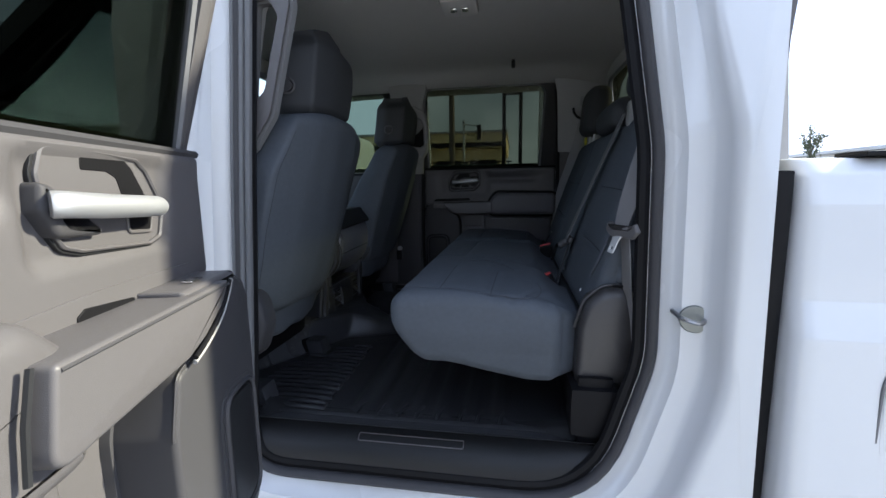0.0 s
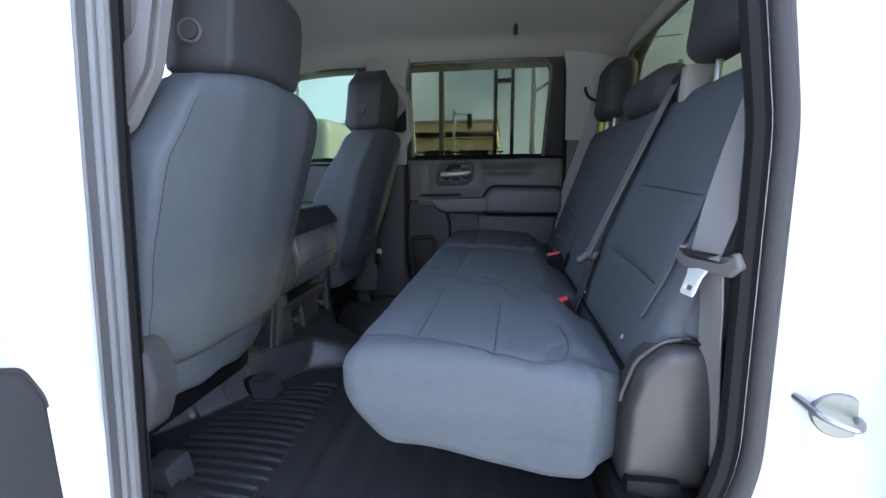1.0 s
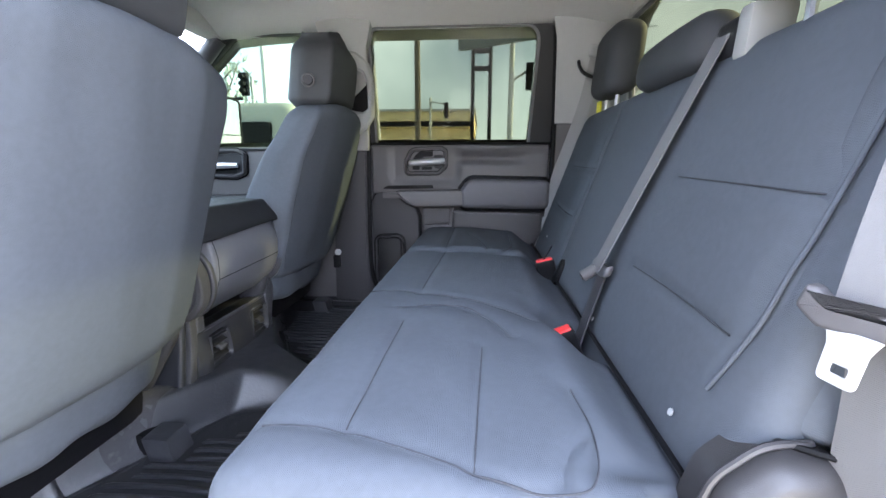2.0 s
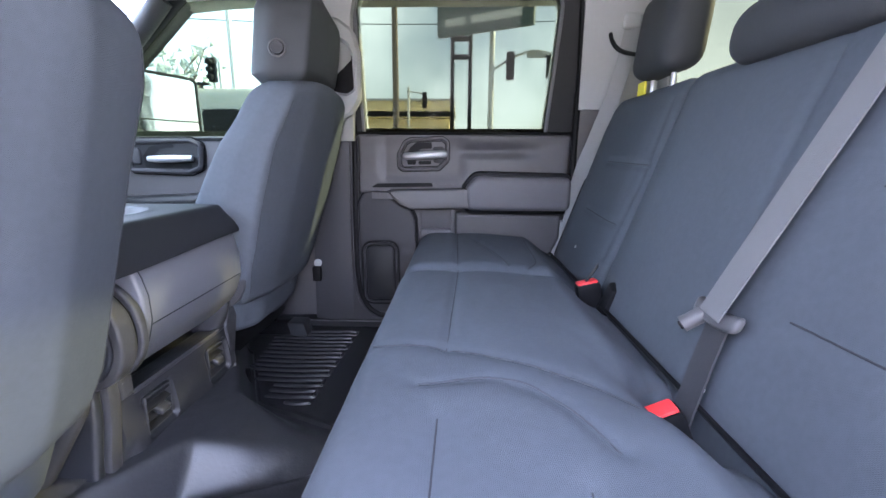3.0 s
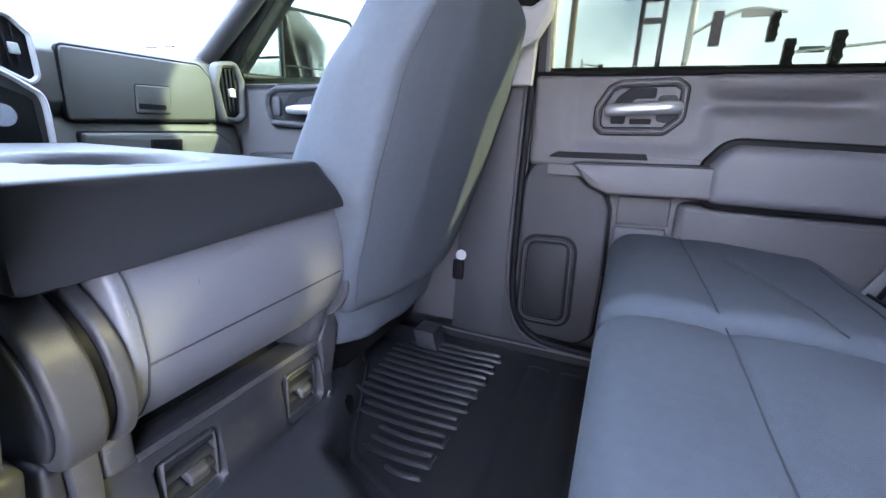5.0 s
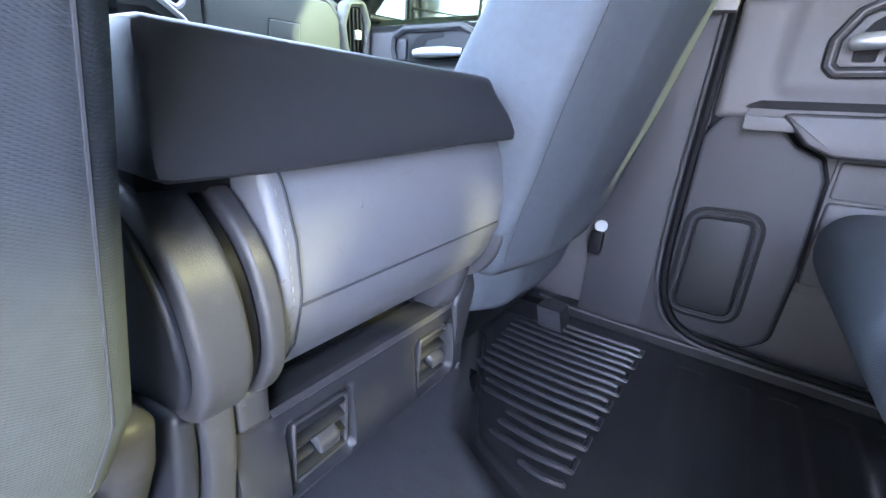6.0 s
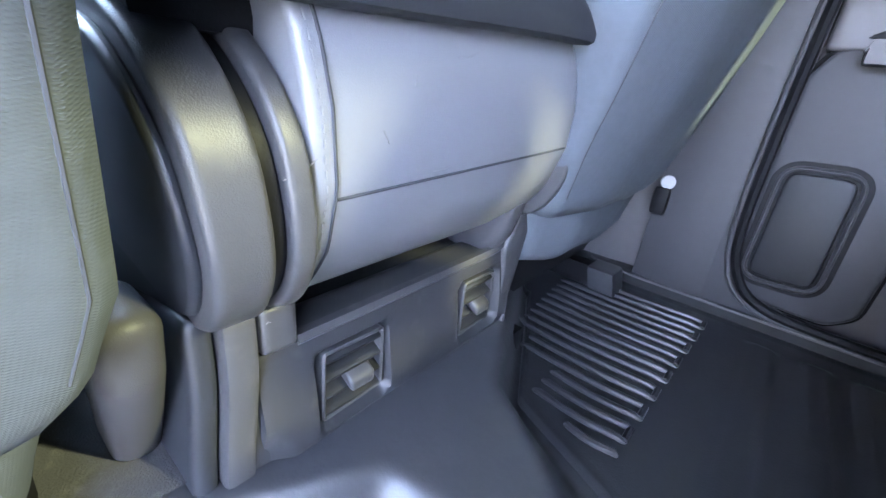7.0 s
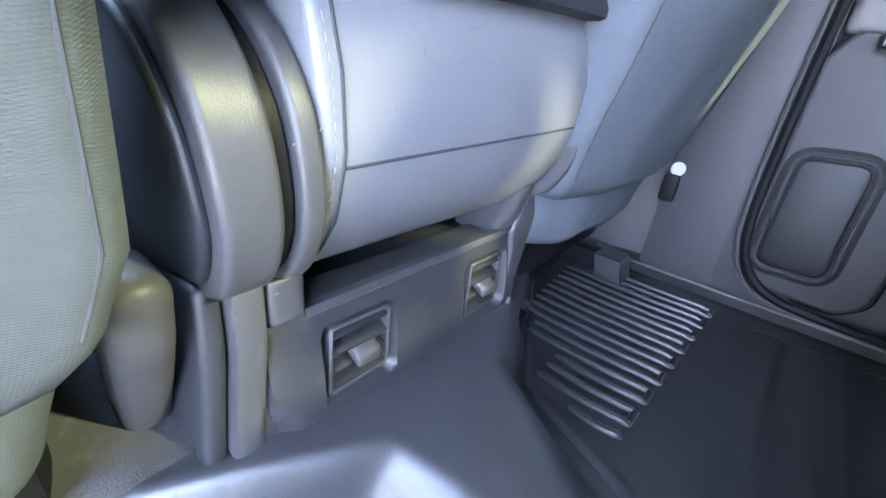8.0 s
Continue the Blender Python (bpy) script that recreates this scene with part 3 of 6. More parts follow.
# stepped paler strips over the open door's dark seal, where sun lights its front pillar
for dx, dy, r, m_ in ((-0.022, 0.0, 0.008, M_SEAL), (-0.004, 0.006, 0.009, M_SEAL), (0.014, 0.008, 0.009, M_SEAL)):
    part("lit_seal_strip", tube([(-0.288 + dx + (0.0943 if z > 1.40 else 0.0762) * (z - 1.40), 0.945 + dy, z) for z in (0.72, 0.90, 1.10, 1.25, 1.35, 1.45, 1.55, 1.68, 1.80, 1.90)], r, 8), m_, wall_near, "paler strip for the sunlit seal")

# -- doors --
DOOR = [(-0.005, 0.70), (-0.012, 1.10), (0.0, SILL), (0.81, SILL), (0.815, 1.12), (0.70, 0.86), (0.62, 0.70)]


def rear_door(name, to, label, pod_w, privacy, near=False):
    """A rear door; to(u, z, w) places a point u behind the hinge edge, z up, w into the cab."""
    d = thing(name, to(0.3, 0.70, 0), label, "door", kind="structure")
    # joints carry the shade in their colour: black when closed, greyer in daylight
    gap = M_LOWER if near else M_BLACK
    hinge = -0.004 if near else 0.0
    skin = rounded(DOOR, [0.05, 0.2, 0.02, 0.02, 0.2, 0.2, 0.05], 4)
    part("door_shell", plate(offset(skin, 0.025), -0.05, -0.16, 0.03, to), M_WHITE, d, "white painted door shell")
    part("door_edge", hoop(offset(skin, 0.025), offset(skin, 0.004), -0.10, -0.052, 0.004, to), M_WHITE, d)
    part("trim_panel", plate(skin, -0.10, -0.045, 0.012, to), M_TRIM, d)
    # upper panel, swelling towards the sill
    def swell(x, y, z):
        # x along the door, y into the cab, z up
        w = y + (0.002 if near else 0.006) * smoothstep(1.40, 1.445, z)
        if y > -0.03:
            w -= 0.014 * math.exp(-((z - 1.384) / 0.020) ** 2) * smoothstep(0.36, 0.44, x) * smoothstep(0.74, 0.60, x)
            reach, edge = (0.022, 0.002) if near else (0.06, 0.012)
            w -= 0.010 * smoothstep(reach, edge, math.hypot(max(0.0, abs(x - 0.25) - 0.12), max(0.0, abs(z - 1.364) - 0.05)))
            w -= 0.003 * math.exp(-((x - 0.112) / 0.0035) ** 2) * smoothstep(1.27, 1.29, z)
        return to(x, z, w)
    part("upper_panel", softbox((0.004, -0.06, 1.225), (0.806, 0.0, SILL), 0.010, 0.0075, swell), M_TRIM, d)
    part("waist_seal", tube([to(0.0, SILL + 0.004, -0.006), to(0.81, SILL + 0.004, -0.006)], 0.007, 6), gap, d)
    # lever bezel: a dished teardrop with its lever
    bz = rounded([(0.157, 1.325), (0.156, 1.372), (0.182, 1.420), (0.205, 1.432), (0.329, 1.437), (0.353, 1.420), (0.352, 1.347), (0.316, 1.313), (0.174, 1.309)], [0.014, 0.02, 0.02, 0.016, 0.018, 0.018, 0.02, 0.02, 0.014], 4)
    if near:
        # flush rounded handle plate with a thin raised rim, seen from close by
        bz = rounded([(0.362, 1.405), (0.350, 1.436), (0.325, 1.441), (0.185, 1.433), (0.162, 1.416), (0.138, 1.378), (0.130, 1.351), (0.144, 1.311), (0.173, 1.302), (0.309, 1.310), (0.337, 1.318), (0.356, 1.345)], [0.02, 0.014, 0.02, 0.02, 0.03, 0.02, 0.02, 0.016, 0.016, 0.02, 0.016, 0.02], 4)
        part("bezel_groove", hoop(offset(bz, 0.0015), offset(bz, -0.0025), -0.03, -0.0045, 0.0006, to), M_DARK, d)
        bezel = part("handle_bezel", hoop(offset(bz, -0.002), offset(bz, -0.007), -0.03, 0.0005, 0.0022, to), M_TRIM, d)
        part("handle_cup", plate(offset(bz, -0.005), -0.03, -0.005, 0.001, to, 1), M_TRIM, bezel)
        slot = rounded([(0.289, 1.429), (0.213, 1.430), (0.195, 1.416), (0.166, 1.372), (0.219, 1.372), (0.229, 1.402), (0.247, 1.410), (0.291, 1.411)], [0.003, 0.012, 0.012, 0.003, 0.003, 0.012, 0.01, 0.003], 3)
        part("finger_recess", plate(slot, -0.010, -0.0040, 0.0005, to, 1), M_BLACK, bezel)
        low_slot = rounded([(0.217, 1.352), (0.160, 1.352), (0.168, 1.326), (0.216, 1.329)], 0.005, 3)
        part("slot_rim", hoop(offset(low_slot, 0.004), offset(low_slot, -0.001), -0.010, -0.0015, 0.001, to), M_TRIM, bezel)
        part("finger_recess", plate(low_slot, -0.010, -0.0035, 0.0005, to, 1), M_BLACK, bezel)
        boss = rounded([(0.371, 1.365), (0.368, 1.397), (0.352, 1.392), (0.340, 1.384), (0.338, 1.350), (0.285, 1.342), (0.285, 1.331), (0.352, 1.334)], [0.012, 0.008, 0.008, 0.01, 0.01, 0.004, 0.006, 0.012], 4)
        part("lever_boss", plate(boss, -0.010, 0.010, 0.008, to, 4), M_LOWER, bezel, "dark lever pivot")
        lev = [to(0.362, 1.3715, 0.010), to(0.350, 1.371, 0.017), to(0.29, 1.3665, 0.022), to(0.20, 1.3625, 0.020), to(0.172, 1.361, 0.012)]
        part("lever", tube(spline(lev, 5), [0.0135] + [0.0165] * 18 + [0.0160, 0.0145], 14, flat=0.92), M_SATIN, bezel, "satin silver door lever")
    else:
        part("bezel_groove", hoop(offset(bz, 0.0035), offset(bz, -0.002), -0.03, -0.003, 0.001, to), gap, d)
        bezel = part("handle_bezel", hoop(bz, offset(bz, -0.013), -0.03, 0.007, 0.005, to), M_TRIM, d)
        part("handle_cup", plate(offset(bz, -0.008), -0.03, -0.006, 0.001, to, 1), M_TRIM, bezel)
        part("cup_groove", hoop(offset(bz, -0.013), offset(bz, -0.017), -0.02, -0.004, 0.0008, to), gap, bezel)
        slot = rounded([(0.194, 1.334), (0.190, 1.372), (0.206, 1.399), (0.228, 1.416), (0.287, 1.417), (0.287, 1.394), (0.246, 1.392), (0.228, 1.378), (0.226, 1.334)], 0.005, 3)
        part("finger_recess", plate(slot, -0.010, -0.0045, 0.0006, to, 1), M_BLACK, bezel)
        part("finger_recess", plate(rounded([(0.236, 1.334), (0.236, 1.347), (0.284, 1.348), (0.284, 1.335)], 0.004, 3), -0.010, -0.0045, 0.0006, to, 1), M_BLACK, bezel)
        part("lever_scoop", plate(rounded([(0.293, 1.342), (0.291, 1.40), (0.330, 1.402), (0.336, 1.385), (0.335, 1.350), (0.32, 1.338)], 0.010, 4), -0.010, -0.0045, 0.0006, to, 1), M_DARK, bezel)
        lev = [to(0.190, 1.3645, 0.010), to(0.20, 1.365, 0.018), to(0.25, 1.368, 0.022), to(0.315, 1.372, 0.018), to(0.336, 1.374, 0.006)]
        part("lever", tube(spline(lev, 5), [0.0125] + [0.0150] * 14 + [0.0155] * 6, 14, flat=0.95), M_SATIN, bezel, "satin silver door lever")
    # arm rest pad
    arm = rounded([(0.418, 1.165), (0.415, 1.248), (0.452, 1.297), (0.808, 1.290), (0.808, 1.165)], [0.03, 0.03, 0.05, 0.03, 0.03], 7)
    if near:
        arm = rounded([(0.40, 1.10), (0.40, 1.225), (0.45, 1.275), (0.808, 1.275), (0.808, 1.10)], [0.03, 0.03, 0.05, 0.03, 0.03], 7)
    else:
        # shadow line round the armrest, drawn as a black rim
        part("armrest_shade_line", plate(offset(arm, 0.015), -0.02, 0.022, 0.006, to), M_BLACK, d)
    part("armrest", plate(arm, 0.0, 0.056, 0.030 if near else 0.022, to, 5), M_TRIM if near else M_PAD, d, "soft vinyl armrest pad")
    # pull handle bar in front of a shallow tray
    bar = rounded([(0.120, 1.237), (0.442, 1.246), (0.446, 1.174), (0.21, 1.169), (0.168, 1.186)], [0.006, 0.008, 0.008, 0.02, 0.02], 4)
    part("tray_floor", softbox((0.06, -0.02, 1.205), (0.30, 0.040, 1.232), 0.004, 0.02, lambda x, y, z: to(x, z, y)), M_TRIM, d)
    part("tray_back", plate(rounded([(0.055, 1.225), (0.07, 1.258), (0.29, 1.263), (0.42, 1.258), (0.42, 1.20), (0.30, 1.20), (0.30, 1.225)], 0.003, 2), -0.004, 0.0025, 0.0006, to, 1), M_TRIM, d)
    if near:
        bar = rounded([(0.105, 1.232), (0.470, 1.236), (0.488, 1.140), (0.300, 1.148), (0.255, 1.150), (0.200, 1.165), (0.140, 1.195)], [0.004, 0.008, 0.02, 0.05, 0.02, 0.05, 0.05], 5)
        part("pull_bar", plate(bar, 0.0, 0.080, 0.006, to, 4), M_TRIM, d)
        part("bar_groove", tube([to(u, v, 0.0795) for u, v in ((0.110, 1.2255), (0.30, 1.2275), (0.465, 1.2295))], 0.0022, 6), M_LOWER, d)
        part("bar_end_gap", tube([to(0.478, 1.238, 0.066), to(0.491, 1.190, 0.066), to(0.497, 1.142, 0.066)], 0.0035, 6), M_DARK, d)
    else:
        part("bar_shadow_gap", plate(offset(bar, 0.003), 0.0, 0.040, 0.002, to), M_DARK, d)
        part("pull_bar", plate(bar, 0.02, 0.050, 0.005, to, 4), M_TRIM, d)
    # lower front pod with the loudspeaker
    pod = rounded([(-0.004 + hinge, 0.735), (-0.006 + hinge, 1.185), (0.018 + hinge, 1.225), (0.050, 1.243), (0.092, 1.243), (0.113, 1.230), (0.160, 1.183), (0.205, 1.162), (0.222, 1.12), (0.228, 0.943), (0.222, 0.76), (0.18, 0.728)] if not near else [(-0.008, 0.735), (-0.006, 1.170), (0.014, 1.212), (0.046, 1.226), (0.075, 1.228), (0.092, 1.222), (0.150, 1.168), (0.200, 1.146), (0.262, 1.128), (0.285, 1.05), (0.285, 0.78), (0.22, 0.728)], [0.10, 0.05 if near else 0.03, 0.03, 0.02, 0.02, 0.012, 0.02, 0.02, 0.02, 0.05, 0.04, 0.04], 4)
    part("pod_gap", plate(offset(pod, 0.006), -0.09, -0.016, 0.002, to, 2), gap, d)
    part("speaker_pod", plate(pod, -0.09, pod_w - 0.004, 0.010, to, 5), M_LOWER, d, "dark moulded loudspeaker pod")
    part("pod_seam", tube([to(u, v, pod_w - 0.009) for u, v in offset(pod, -0.001)[5:50]], 0.0028, 6), gap, d)
    if near:
        # open tray behind the pull bar, with a small bright clip on its ledge
        part("tray_ledge", plate(rounded([(0.045, 1.222), (0.052, 1.238), (0.228, 1.240), (0.228, 1.222)], 0.004, 3), 0.0, 0.066, 0.008, to, 3), M_TRIM, d)
        part("tray_pocket", plate(rounded([(0.235, 1.205), (0.235, 1.238), (0.325, 1.247), (0.338, 1.240), (0.342, 1.205)], 0.004, 3), 0.0, 0.0045, 0.0006, to, 1), M_BLACK, d)
        part("clip", plate(rounded([(0.135, 1.240), (0.135, 1.2435), (0.170, 1.2440), (0.170, 1.2405)], 0.001, 2), 0.034, 0.050, 0.001, to, 1), M_CHROME, d)
        part("bar_slot", tube(spline([to(u, v, 0.0765) for u, v in ((0.098, 1.229), (0.118, 1.207), (0.150, 1.180), (0.200, 1.157), (0.236, 1.145))], 4), 0.0042, 8), M_BLACK, d)
        # highlight beside the slot, built as a pale strip
        part("bar_slot_highlight", tube(spline([to(u, v, 0.0755) for u, v in ((0.090, 1.229), (0.110, 1.202), (0.144, 1.173), (0.198, 1.149), (0.236, 1.138))], 4), 0.0035, 8), M_PILLAR, d, "pale strip for the highlight along the slot")
    else:
        part("tray_shadow", plate(rounded([(0.05, 1.247), (0.078, 1.262), (0.285, 1.266), (0.292, 1.251), (0.12, 1.247)], 0.003, 2), 0.0, 0.0038, 0.0006, to, 1), M_BLACK, d)
    sp = rounded([(0.012, 0.778), (0.012, 1.026), (0.148, 1.032), (0.152, 0.780)], 0.042, 8)
    grille = part("speaker_grille", plate(offset(sp, -0.014), pod_w - 0.012, pod_w + 0.001, 0.005, to), M_DARK, d, "dark perforated loudspeaker grille")
    part("grille_rim", hoop(sp, offset(sp, -0.009), pod_w - 0.012, pod_w + 0.004, 0.004, to), M_LOWER, grille)
    part("grille_groove", hoop(offset(sp, 0.009), offset(sp, -0.001), pod_w - 0.012, pod_w - 0.003, 0.0005, to), gap, grille)
    part("grille_groove", hoop(offset(sp, -0.0085), offset(sp, -0.0145), pod_w - 0.012, pod_w - 0.002, 0.0005, to), M_BLACK, grille)
    # map pocket and lower rear panel
    pk = rounded([(0.238, 1.085), (0.238, 1.158), (0.362, 1.160), (0.364, 1.085)], 0.008, 4)
    part("pocket_recess", plate(pk, -0.05, -0.034, 0.004, to), M_TRIM, d)
    part("pocket_gap", plate(rounded([(0.232, 0.88), (0.232, 1.168), (0.386, 1.170), (0.380, 0.88)], 0.008, 3), -0.05, -0.040, 0.002, to), M_TRIM, d)
    part("pocket_shelf", plate(rounded([(0.238, 0.90), (0.238, 1.078), (0.362, 1.082), (0.370, 0.90)], 0.008, 3), -0.05, -0.030, 0.006, to), M_TRIM, d)
    low = rounded([(0.375, 0.86), (0.375, 1.155), (0.79, 1.15), (0.79, 1.05), (0.70, 0.86)], [0.03, 0.02, 0.02, 0.05, 0.03], 4)
    part("lower_panel", plate(low, -0.06, -0.006, 0.018, to, 4), M_TRIM, d)
    # glass and its frame, leaning in
    def gl(u, v, w):
        if near and w > 0:
            w *= smoothstep(SILL - 0.01, SILL + 0.05, v)
        return to(u, v, w - 0.025 + 0.20 * (v - SILL))
    pane = rounded([(0.03, SILL - 0.02), (0.026, 1.915), (0.735, 1.912), (0.71, SILL - 0.02)], [0.005, 0.06, 0.07, 0.005], 6)
    outer = rounded([(0.0, SILL - 0.02), (-0.02, 1.955), (0.80, 1.95), (0.815, SILL - 0.02)], [0.005, 0.08, 0.10, 0.005], 6)
    part("window_frame", hoop(outer, pane, -0.03, 0.040 if near else 0.012, 0.014 if near else 0.006, gl), M_TRIM if near else M_DARK, d, "plastic window surround")
    glass = part("window_pane", plate(offset(pane, 0.008), -0.012, -0.008, 0.0005, gl, 1), privacy, d, "tinted privacy glass")
    part("glass_run", tube([gl(u, v, 0.006 if near else 0.012) for u, v in pane], 0.007, 6, closed=True), M_SEAL, d)
    part("frame_shell", hoop(offset(outer, 0.015), offset(pane, -0.004), -0.06, -0.03, 0.006, gl), M_WHITE, d)
    return d


rear_door("door_2", lambda u, z, w: (-0.162 + u, 2.60 - w, z), "closed rear door with dark grey plastic trim", 0.0, M_PRIVACY)
SWING = radians(75.5)
HX, HY = -0.185, 0.67
def near_door(u, z, w):
    return (HX + u * math.cos(SWING) + w * math.sin(SWING), HY - u * math.sin(SWING) + w * math.cos(SWING), z - 0.04)


rear_door("door_1", near_door, "rear door standing wide open, grey plastic trim", 0.07, M_PRIVACY, True)


def front_door(name, y, flip):
    """A closed front door, seen past the seats."""
    d = thing(name, (-0.8, y, 0.7), "closed front door with dark plastic trim", "door", kind="structure")
    def to(u, v, w):
        return (u, y - flip * w, v)
    end = -0.34 if flip > 0 else -0.52
    out = rounded([(-1.42, 0.66), (-1.42, SILL - 0.01), (end, SILL), (end, 0.66)], 0.03, 4)
    part("door_shell", plate(offset(out, 0.02), -0.06, -0.17, 0.03, to), M_WHITE, d)
    part("trim_panel", plate(out, -0.09, -0.02, 0.02, to), M_TRIM, d)
    bz = rounded([(-1.105, 1.36), (-1.085, 1.295), (-0.84, 1.288), (-0.785, 1.31), (-0.78, 1.41), (-0.83, 1.432), (-1.05, 1.428), (-1.10, 1.405)], 0.028, 5)
    part("bezel_groove", hoop(offset(bz, 0.006), offset(bz, -0.002), -0.03, -0.016, 0.001, to), M_BLACK, d)
    bezel = part("handle_bezel", hoop(bz, offset(bz, -0.020), -0.03, 0.004, 0.008, to), M_LOWER, d)
    part("handle_cup", plate(offset(bz, -0.012), -0.03, -0.010, 0.002, to, 1), M_DARK, bezel)
    cup = rounded([(-1.02, 1.315), (-1.03, 1.36), (-1.0, 1.395), (-0.96, 1.412), (-0.90, 1.412), (-0.895, 1.396), (-0.955, 1.388), (-0.975, 1.37), (-0.975, 1.335), (-0.83, 1.335), (-0.835, 1.315)], 0.008, 4)
    part("finger_recess", plate(cup, -0.02, -0.0085, 0.0006, to, 1), M_BLACK, bezel)
    part("lever_boss", plate(rounded([(-1.07, 1.33), (-1.07, 1.39), (-1.035, 1.395), (-1.035, 1.325)], 0.014, 4), -0.02, -0.002, 0.006, to, 3), M_LOWER, bezel)
    part("lever", tube([to(-1.0, 1.350, -0.004), to(-0.96, 1.350, 0.008), to(-0.88, 1.352, 0.012), to(-0.82, 1.353, 0.002)], [0.012, 0.0155, 0.0155, 0.012], 12), M_SATIN, bezel, "satin chrome door lever")
    part("armrest", plate(rounded([(-1.15, 1.13), (-1.15, 1.20), (end - 0.06, 1.24), (end - 0.06, 1.13)], 0.03, 4), -0.03, 0.07, 0.03, to, 4), M_DARK, d)
    def gl(u, v, w):
        return to(u, v, w - 0.02 + 0.20 * (v - SILL))
    pane = rounded([(-1.33, SILL - 0.02), (-0.73, 1.90), (end - 0.05, 1.905), (end - 0.03, SILL - 0.02)], [0.01, 0.10, 0.04, 0.005], 5)
    outer = rounded([(-1.42, SILL - 0.02), (-0.79, 1.955), (end - 0.005, 1.955), (end + 0.005, SILL - 0.02)], [0.01, 0.10, 0.05, 0.005], 5)
    part("window_frame", hoop(outer, pane, -0.05, 0.012, 0.006, gl), M_DARK, d)
    part("frame_shell", hoop(offset(outer, 0.004), offset(pane, 0.008), -0.09, -0.05, 0.006, gl), M_BLACK, d)
    g = part("window_pane", plate(offset(pane, 0.008), -0.012, -0.008, 0.0005, gl, 1), M_FRONT if flip > 0 else M_CLEAR, d, "lightly tinted side glass")
    # outside mirror on its arm
    m = thing("door_mirror", (-1.15, y + flip * 0.30, 1.45), "tall black towing mirror with a bright glass", "mirror", "door mirrors")
    mo = rounded([(-0.15, 1.44), (-0.15, 1.735), (0.15, 1.725), (0.15, 1.44)], 0.035, 5)
    def mt(u, v, w):
        return (-1.117 + w * 0.86 + 0.51 * u, y + flip * (0.32 - w * 0.51 + 0.86 * u), v)
    part("housing", plate(mo, 0.0, -0.075, 0.05, mt), M_DARK, m)
    part("bezel", hoop(mo, offset(mo, -0.014), -0.01, 0.006, 0.004, mt), M_BLACK, m)
    part("glass", plate(offset(mo, -0.013), 0.0, 0.002, 0.001, mt, 1), MIRROR, m, "mirror glass")
    part("divider", softbox((-0.137, -0.004, 1.519), (0.137, 0.004, 1.525), 0.002, 0.03, lambda a, b, c: mt(a, c, b + 0.003)), M_BLACK, m)
    part("arm", tube([(-1.22, y + flip * 0.02, 1.46), (-1.17, y + flip * 0.30, 1.47)], 0.014, 10), M_BLACK, m)
    return d


MIRROR = mat("mirror_glass", (0.62, 0.63, 0.64), 0.03, metal=1.0, vary=0.01)
front_door("door_3", 2.63, 1)
front_door("door_4", 1.0, -1)

# -- windscreen, front wall, dashboard --
def ws(u, v, w):
    return (-1.50 + 0.70 * v + w, MID + u * (0.80 - 0.06 * v), 1.47 + 0.44 * v)


wall_front = tagged(part("wall_front", softbox((-1.85, 0.90, 0.56), (-1.75, 2.70, 1.45), 0.02, 0.2), M_BLACK), "black firewall ahead of the dashboard", "wall", kind="structure")
tagged(part("window_2", plate([(-1, 0), (1, 0), (1, 1), (-1, 1)], 0.0, 0.004, 0.0005, ws, 1), M_CLEAR), "clear raked windscreen", "window", kind="structure")
part("header_trim", softbox((-0.87, 0.95, 1.885), (-0.78, 2.65, 1.96), 0.02, 0.1), M_HEAD, ceiling)
for s, w in ((-1, wall_near), (1, wall_far)):
    part("windscreen_pillar", tube(spline([(-1.43, MID + s * 0.80, 1.44), (-1.265, MID + s * 0.785, 1.543), (-0.98, MID + s * 0.76, 1.735), (-0.80, MID + s * 0.74, 1.895)], 5), 0.034, 12), M_LOWER, w)

dash = thing("dashboard", (-1.45, MID, 1.0), "dark grey moulded dashboard with glove boxes", "dashboard")
prof = [(-1.72, 1.46), (-1.42, 1.52), (-1.30, 1.505), (-1.245, 1.45), (-1.24, 1.33), (-1.27, 1.30), (-1.25, 1.285), (-1.23, 1.20), (-1.27, 1.07), (-1.40, 0.93), (-1.72, 0.85)]
prof_s = rounded(prof, 0.02, 4)
part("body", loft([[(x, y, z) for x, z in prof_s] for y in (0.97, 1.2, 1.5, 1.8, 2.1, 2.4, 2.63)]), M_DASH, dash)
def dt(u, v, w):
    return (-1.243 + w, u, v)


up = rounded([(2.11, 1.288), (2.115, 1.467), (2.50, 1.474), (2.545, 1.425), (2.54, 1.305)], [0.015, 0.015, 0.04, 0.03, 0.015], 5)
part("box_groove", plate(offset(up, 0.006), -0.01, 0.003, 0.002, dt, 1), M_BLACK, dash)
part("upper_box_lid", plate(up, -0.01, 0.008, 0.006, dt), M_DASH, dash)
lt = rounded([(2.278, 1.316), (2.284, 1.392), (2.386, 1.396), (2.378, 1.318)], 0.006, 3)
part("latch_groove", plate(offset(lt, 0.003), 0.0, 0.009, 0.0005, dt, 1), M_BLACK, dash)
part("latch", plate(lt, 0.0, 0.013, 0.003, dt), M_DASH, dash)
part("latch_slot", plate(rounded([(2.284, 1.326), (2.285, 1.342), (2.366, 1.342), (2.364, 1.328)], 0.004, 3), 0.0, 0.0145, 0.0005, dt, 1), M_BLACK, dash)
lowbox = rounded([(2.12, 1.10), (2.127, 1.258), (2.53, 1.263), (2.585, 1.228), (2.58, 1.11)], [0.015, 0.01, 0.03, 0.02, 0.02], 5)
part("box_groove", plate(offset(lowbox, 0.006), -0.03, 0.012, 0.002, dt, 1), M_BLACK, dash)
